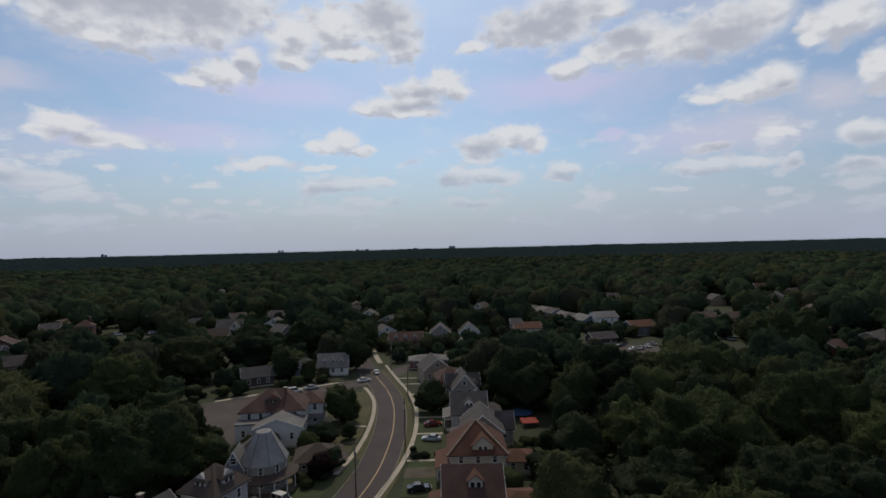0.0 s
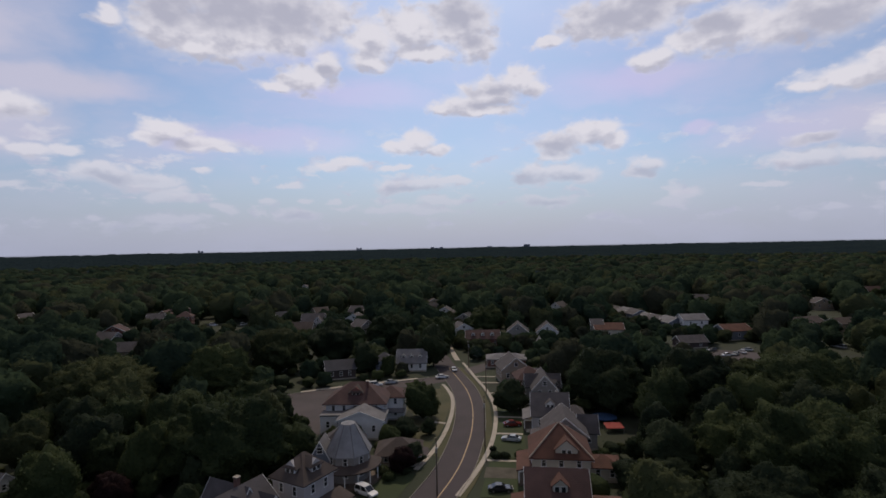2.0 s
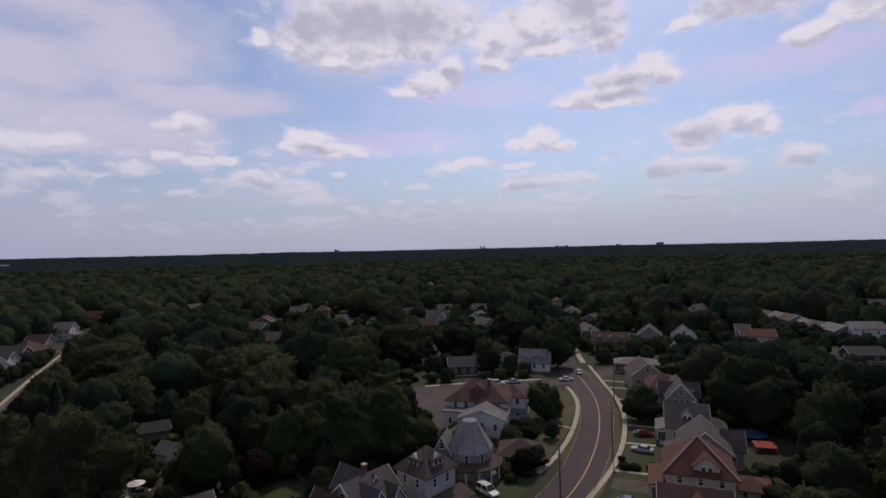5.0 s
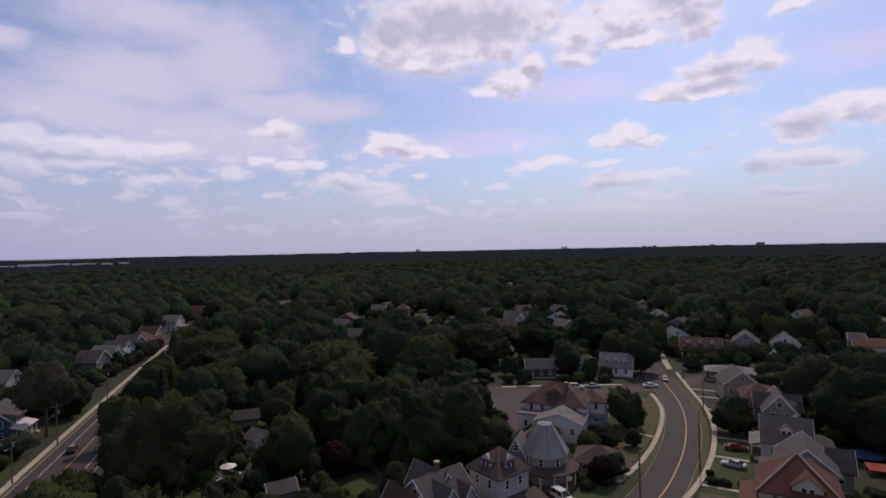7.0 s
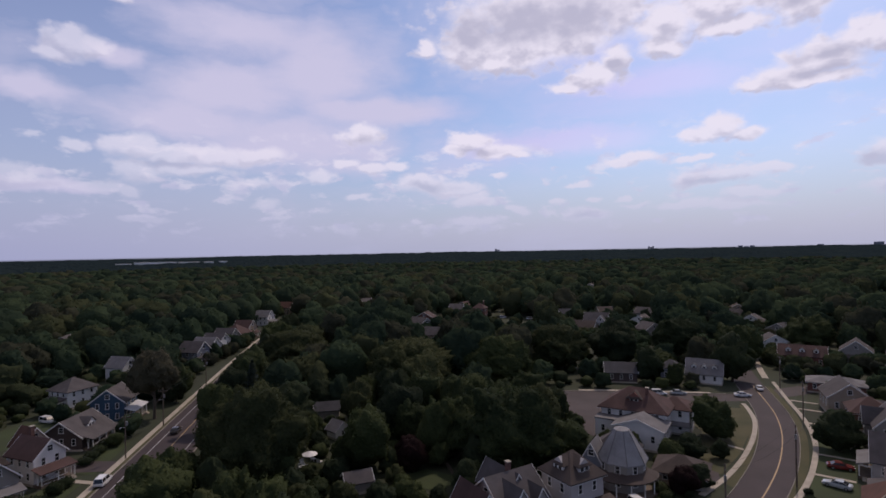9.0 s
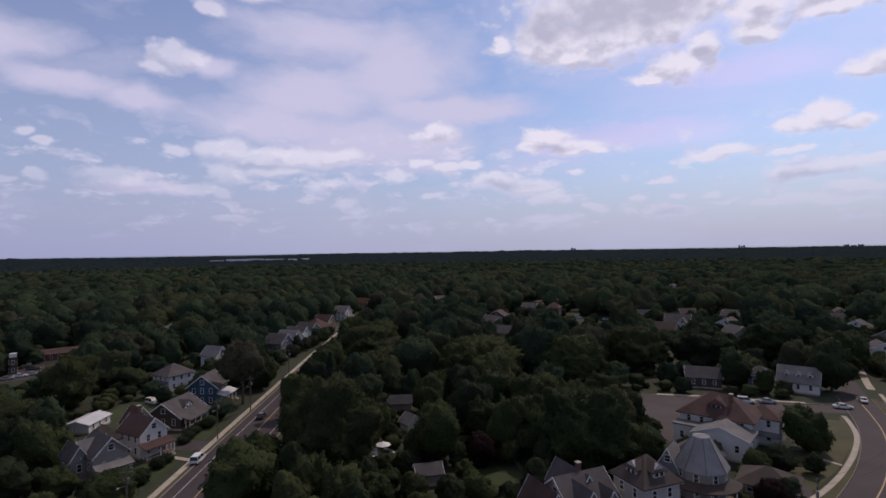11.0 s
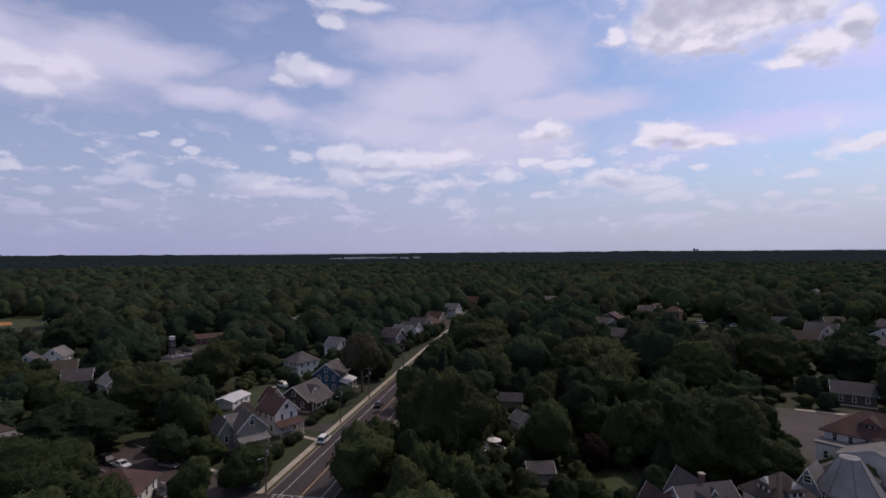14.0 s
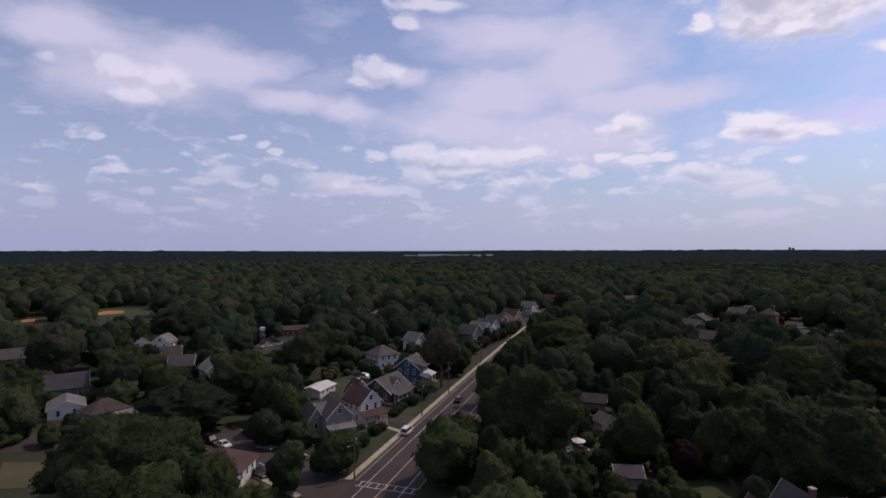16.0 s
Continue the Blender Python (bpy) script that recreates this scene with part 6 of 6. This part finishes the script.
CARS = {}
WHITE, SILVER, BLACK, RED, NAVY, GREY_C = (0.75, 0.75, 0.75), (0.42, 0.44, 0.45), (0.02, 0.02, 0.022), (0.16, 0.02, 0.02), (0.03, 0.045, 0.09), (0.12, 0.125, 0.13)
car(-3.4, 124.2, 172, "silver", SILVER, "sedan", "parked on a drive between lawns")
car(-3.2, 134.4, 10, "dark red", RED, "sedan", "parked on a drive between lawns")
car(-5.2, 98.6, 8, "black", BLACK, "sedan", "parked beside the lawn")
car(-29.6, 95.0, -30, "white", WHITE, "estate car", "parked in front of a porch house")
car(20.0, 97.9, 20, "white", WHITE, "sedan", "parked behind a low annex")
car(-117.6, 43.6, 138.5, "white", WHITE, "estate car", "parked at the kerb")
car(-24.8, 192, 108, "white", WHITE, "sedan", "standing before the crossing")
car(-121, 11.4, 40, "dark grey", GREY_C, "estate car", "parked in the side street")
car(-107, 9.0, 28, "black", BLACK, "sedan", "parked at the side street's kerb")
car(-126.2, 3.2, 30, "white", WHITE, "sedan", "parked in the side street")
car(-130.4, 0.6, 30, "black", BLACK, "estate car", "parked in the side street")
car(-99.6, 13.4, 25, "navy", NAVY, "sedan", "standing at the corner")
car(-136.5, 66.5, 138.5, "black", BLACK, "sedan", "driving along the street")
car(-48, 169.3, 30, "white", WHITE, "estate car", "parked at the cross street")
car(-43.4, 173.0, 30, "silver", SILVER, "sedan", "parked at the cross street")
car(-27.5, 181, 30, "white", WHITE, "sedan", "standing at the crossing")
car(18.6, 91.4, 0, "white", WHITE, "sedan", "parked behind a low wing")
car(-109, -12.5, 60, "white", WHITE, "estate car", "half hidden under a broad tree")
car(-174, 49.5, 20, "white", WHITE, "estate car", "parked on grass behind houses")
for k, (x, y, word, col) in enumerate(((80, 222, "white", WHITE), (84, 224, "silver", SILVER), (88, 228, "white", WHITE), (92, 233, "silver", SILVER), (131, 243, "white", WHITE), (78, 232, "dark grey", GREY_C), (-270, 15, "silver", SILVER), (-272, 21, "white", WHITE), (-269, 28, "black", BLACK), (-275, 30, "dark grey", GREY_C), (12, 137.5, "white", WHITE), (13, 141, "silver", SILVER), (42, 243, "white", WHITE), (-10, 230, "white", WHITE))):
    car(x, y, 20 + 37 * k, word, col, "sedan", "parked off the street")

# ---- street furniture ----


def utility_pole(x, y, h, turn, lamp=False):
    t = thing("utility_pole", x, y, turn, "weathered wooden utility pole with a cross-arm", "pole", "utility poles")
    part("pole", Solid().tube((0, 0, -0.5), (0, 0, h), 0.17, 0.11, 8), WOOD, t)
    part("cross_arm", Solid().box(-1.2, 1.2, -0.06, 0.06, h - 0.9, h - 0.76), WOOD, t)
    for px in (-1.1, -0.5, 0.5, 1.1):
        part("insulator", Solid().tube((px, 0, h - 0.76), (px, 0, h - 0.55), 0.05, 0.04, 6), STEEL, t)
    part("transformer", Solid().tube((0.36, 0, h - 2.6), (0.36, 0, h - 1.7), 0.22, 0.22, 10), STEEL, t)
    if lamp:
        a = part("lamp_arm", Solid().tube((0, 0, h - 3.0), (0, -2.2, h - 2.4), 0.04, 0.04, 6), STEEL, t)
        part("lamp_head", Solid().box(-0.15, 0.15, -2.7, -2.1, h - 2.48, h - 2.34), STEEL, a)


POLES = ((-16.6, 96.0, 10.5, -80), (-9.3, 120.2, 11.5, -85), (-11.4, 163.5, 10.5, -70), (-19.8, 197, 10.5, -60))
for x, y, ph, turn in POLES:
    utility_pole(x, y, ph, turn)
POLES2 = ((-98.0, 25.6, 9.5, 48), (-128.0, 51.6, 10.0, 48), (-144.6, 67.0, 10.0, 48), (-176, 95, 10, 48))
for x, y, ph, turn in POLES2:
    utility_pole(x, y, ph, turn, True)
for rowp in (POLES, POLES2):
    for (x0, y0, h0, _), (x1, y1, h1, _) in zip(rowp, rowp[1:]):
        for off in (-1.0, 1.0):
            run = []
            for i in range(13):
                u = i / 12
                run.append((x0 + (x1 - x0) * u + off, y0 + (y1 - y0) * u, h0 + (h1 - h0) * u - 0.55 - 1.2 * 4 * u * (1 - u)))
            ring = ((0.02, 0.0), (0.0, 0.02), (-0.02, 0.0), (0.0, -0.02))
            s = Solid().add([(x + c, y, z + e) for x, y, z in run for c, e in ring], [(4 * i + k, 4 * i + (k + 1) % 4, 4 * i + 4 + (k + 1) % 4, 4 * i + 4 + k) for i in range(12) for k in range(4)])
            tagged(part("cable", s, WIRE), "black overhead cable sagging between wooden poles", "cable", "cables")

for k, (x, y, turn, word, colour) in enumerate(((-250, 25, 80, "white", WHITE), (-250.5, 28.5, 82, "silver", SILVER), (-250, 32, 78, "white", WHITE), (-262, 30, 85, "black", BLACK), (-248, 21, 80, "silver", SILVER))):
    car(x, y, turn, word, colour, "sedan", "parked beside a brick building")

for k, (x, y) in enumerate(((-235.8, 303.5), (-184.5, 300.4), (-166.7, 303.7), (130.8, 239.9), (209.7, 411.0), (17.1, 663.5))):
    car(x, y, 37 * k, "white" if k % 3 else "silver", WHITE if k % 3 else SILVER, "estate car", "glimpsed between trees on a drive")

# ---- garden things ----
t = thing("canopy_tent", 21, 132.5, 8, "flat red-orange garden canopy on posts", "canopy")
part("canopy", Solid().slab([(-2.1, -1.4, 1.2), (2.1, -1.4, 1.2), (2.1, 1.4, 1.7), (-2.1, 1.4, 1.7)], 0.1), material("red_canvas", (0.30, 0.035, 0.025), 0.8, 0.15, 1.0, 9.0, 0.1), t)
for sx in (-2, 2):
    for sy in (-1.3, 1.3):
        part("post", Solid().tube((sx, sy, 0), (sx, sy, 1.3), 0.05, 0.05, 6), STEEL, t)
t = thing("trampoline", 20, 140.5, 0, "round blue trampoline in a garden", "trampoline")
part("mat", Solid().tube((0, 0, 0.9), (0, 0, 1.0), 3.2, 3.2, 18), material("blue_mat", (0.03, 0.07, 0.16), 0.7, 0.2, 1.0, 8.0, 0.05), t)
for i in range(6):
    a = math.pi * i / 3
    part("leg", Solid().tube((3 * math.cos(a), 3 * math.sin(a), 0), (3 * math.cos(a), 3 * math.sin(a), 0.9), 0.04, 0.04, 6), STEEL, t)
t = thing("boat", 15.7, 128.9, 60, "small white upturned boat on grass", "boat")
part("hull", loft(Solid(), [[(px, -w_, 0), (px, -w_ * 0.7, hh), (px, w_ * 0.7, hh), (px, w_, 0)] for px, w_, hh in ((-1.8, 0.5, 0.5), (-0.6, 0.85, 0.8), (0.8, 0.8, 0.75), (2.0, 0.15, 0.4))]), TRIM, t)
t = thing("garden_parasol", -92, 74, 0, "cream garden parasol on a patio", "parasol")
cn = Solid()
cn.add([(1.7 * math.cos(math.pi * i / 4), 1.7 * math.sin(math.pi * i / 4), 2.1) for i in range(8)] + [(0, 0, 2.8)], [(i, (i + 1) % 8, 8) for i in range(8)])
part("canopy", cn, TRIM, t)
part("pole", Solid().tube((0, 0, 0), (0, 0, 2.75), 0.03, 0.03, 6), STEEL, t)
for k, (x, y, turn) in enumerate(((-91.6, 71.4, 0), (-93.2, 72.6, 40), (-92.9, 75.6, 100), (-90.6, 75.4, 200))):
    t = thing("garden_chair", x, y, turn, "white plastic garden chair on a patio", "chair", "chairs of the patio")
    part("seat", Solid().box(-0.45, 0.45, -0.45, 0.45, 0.4, 0.48), TRIM, t)
    part("backrest", Solid().slab([(-0.45, 0.4, 0.5), (0.45, 0.4, 0.5), (0.45, 0.6, 1.2), (-0.45, 0.6, 1.2)], 0.06), TRIM, t)
    for sx in (-0.4, 0.4):
        for sy in (-0.4, 0.4):
            part("leg", Solid().tube((sx, sy, 0), (sx, sy, 0.4), 0.04, 0.04, 5), TRIM, t)
t = thing("picnic_table", -90.5, 71.8, 20, "pale wooden picnic table beside a parasol", "table")
part("tabletop", Solid().box(-0.9, 0.9, -0.4, 0.4, 0.7, 0.76), TRIM, t)
for sx in (-0.7, 0.7):
    part("leg", Solid().box(sx - 0.05, sx + 0.05, -0.35, 0.35, 0, 0.7), WOOD, t)
t = thing("fence", 0, 0, 0, "grey wooden picket fence round a lawn", "fence")
pts = smooth([(-77.5, 91.5), (-70, 91), (-63.5, 87)], 0.35)
picket = Solid().box(-0.06, 0.06, -0.02, 0.02, 0.05, 1.3).mesh("picket")
for p, q_ in zip(pts, pts[1:]):
    part("picket", picket, WOOD, t, at=pose(p.x, p.y, 0, 0, 0, math.degrees(math.atan2(q_.y - p.y, q_.x - p.x))))
part("rail", Solid().tube((-77.5, 91.55, 0.9), (-70, 91.05, 0.9), 0.04, 0.04, 4).tube((-70, 91.05, 0.9), (-63.5, 87.05, 0.9), 0.04, 0.04, 4), WOOD, t)

# shrubs and hedges beside the houses
for x, y, r, hh, key in ((-6.5, 113.8, 1.3, 1.3, "dark"), (-4.5, 114.0, 1.2, 1.2, "dark"), (-1.5, 114.2, 1.4, 1.5, "green"), (-31, 127.5, 1.8, 1.8, "dark"), (-33.5, 126, 2.0, 2.2, "dark"), (-29.5, 130, 1.4, 1.4, "green"), (-27.8, 154.5, 1.5, 1.9, "dark"), (-25.5, 152, 1.1, 1.1, "dark"),
                       (-122.0, 38.4, 1.6, 1.8, "dark"), (-120, 36.4, 1.8, 2.2, "dark"), (-114, 31.5, 2.2, 2.6, "dark"), (-116, 27.5, 2.4, 3.0, "dark"), (-134, 47, 1.8, 1.6, "dark"), (-137, 49.5, 1.8, 1.6, "dark"), (-140, 52, 1.8, 1.6, "dark"), (-131.5, 45, 1.8, 1.6, "dark"), (-28.6, 103.2, 1.6, 1.8, "olive"), (-26.8, 101.4, 1.5, 1.5, "green"), (-31.5, 115.5, 1.5, 1.5, "green"), (-7.4, 118.2, 0.9, 0.9, "dark")):
    shrub(x, y, r, hh, key)
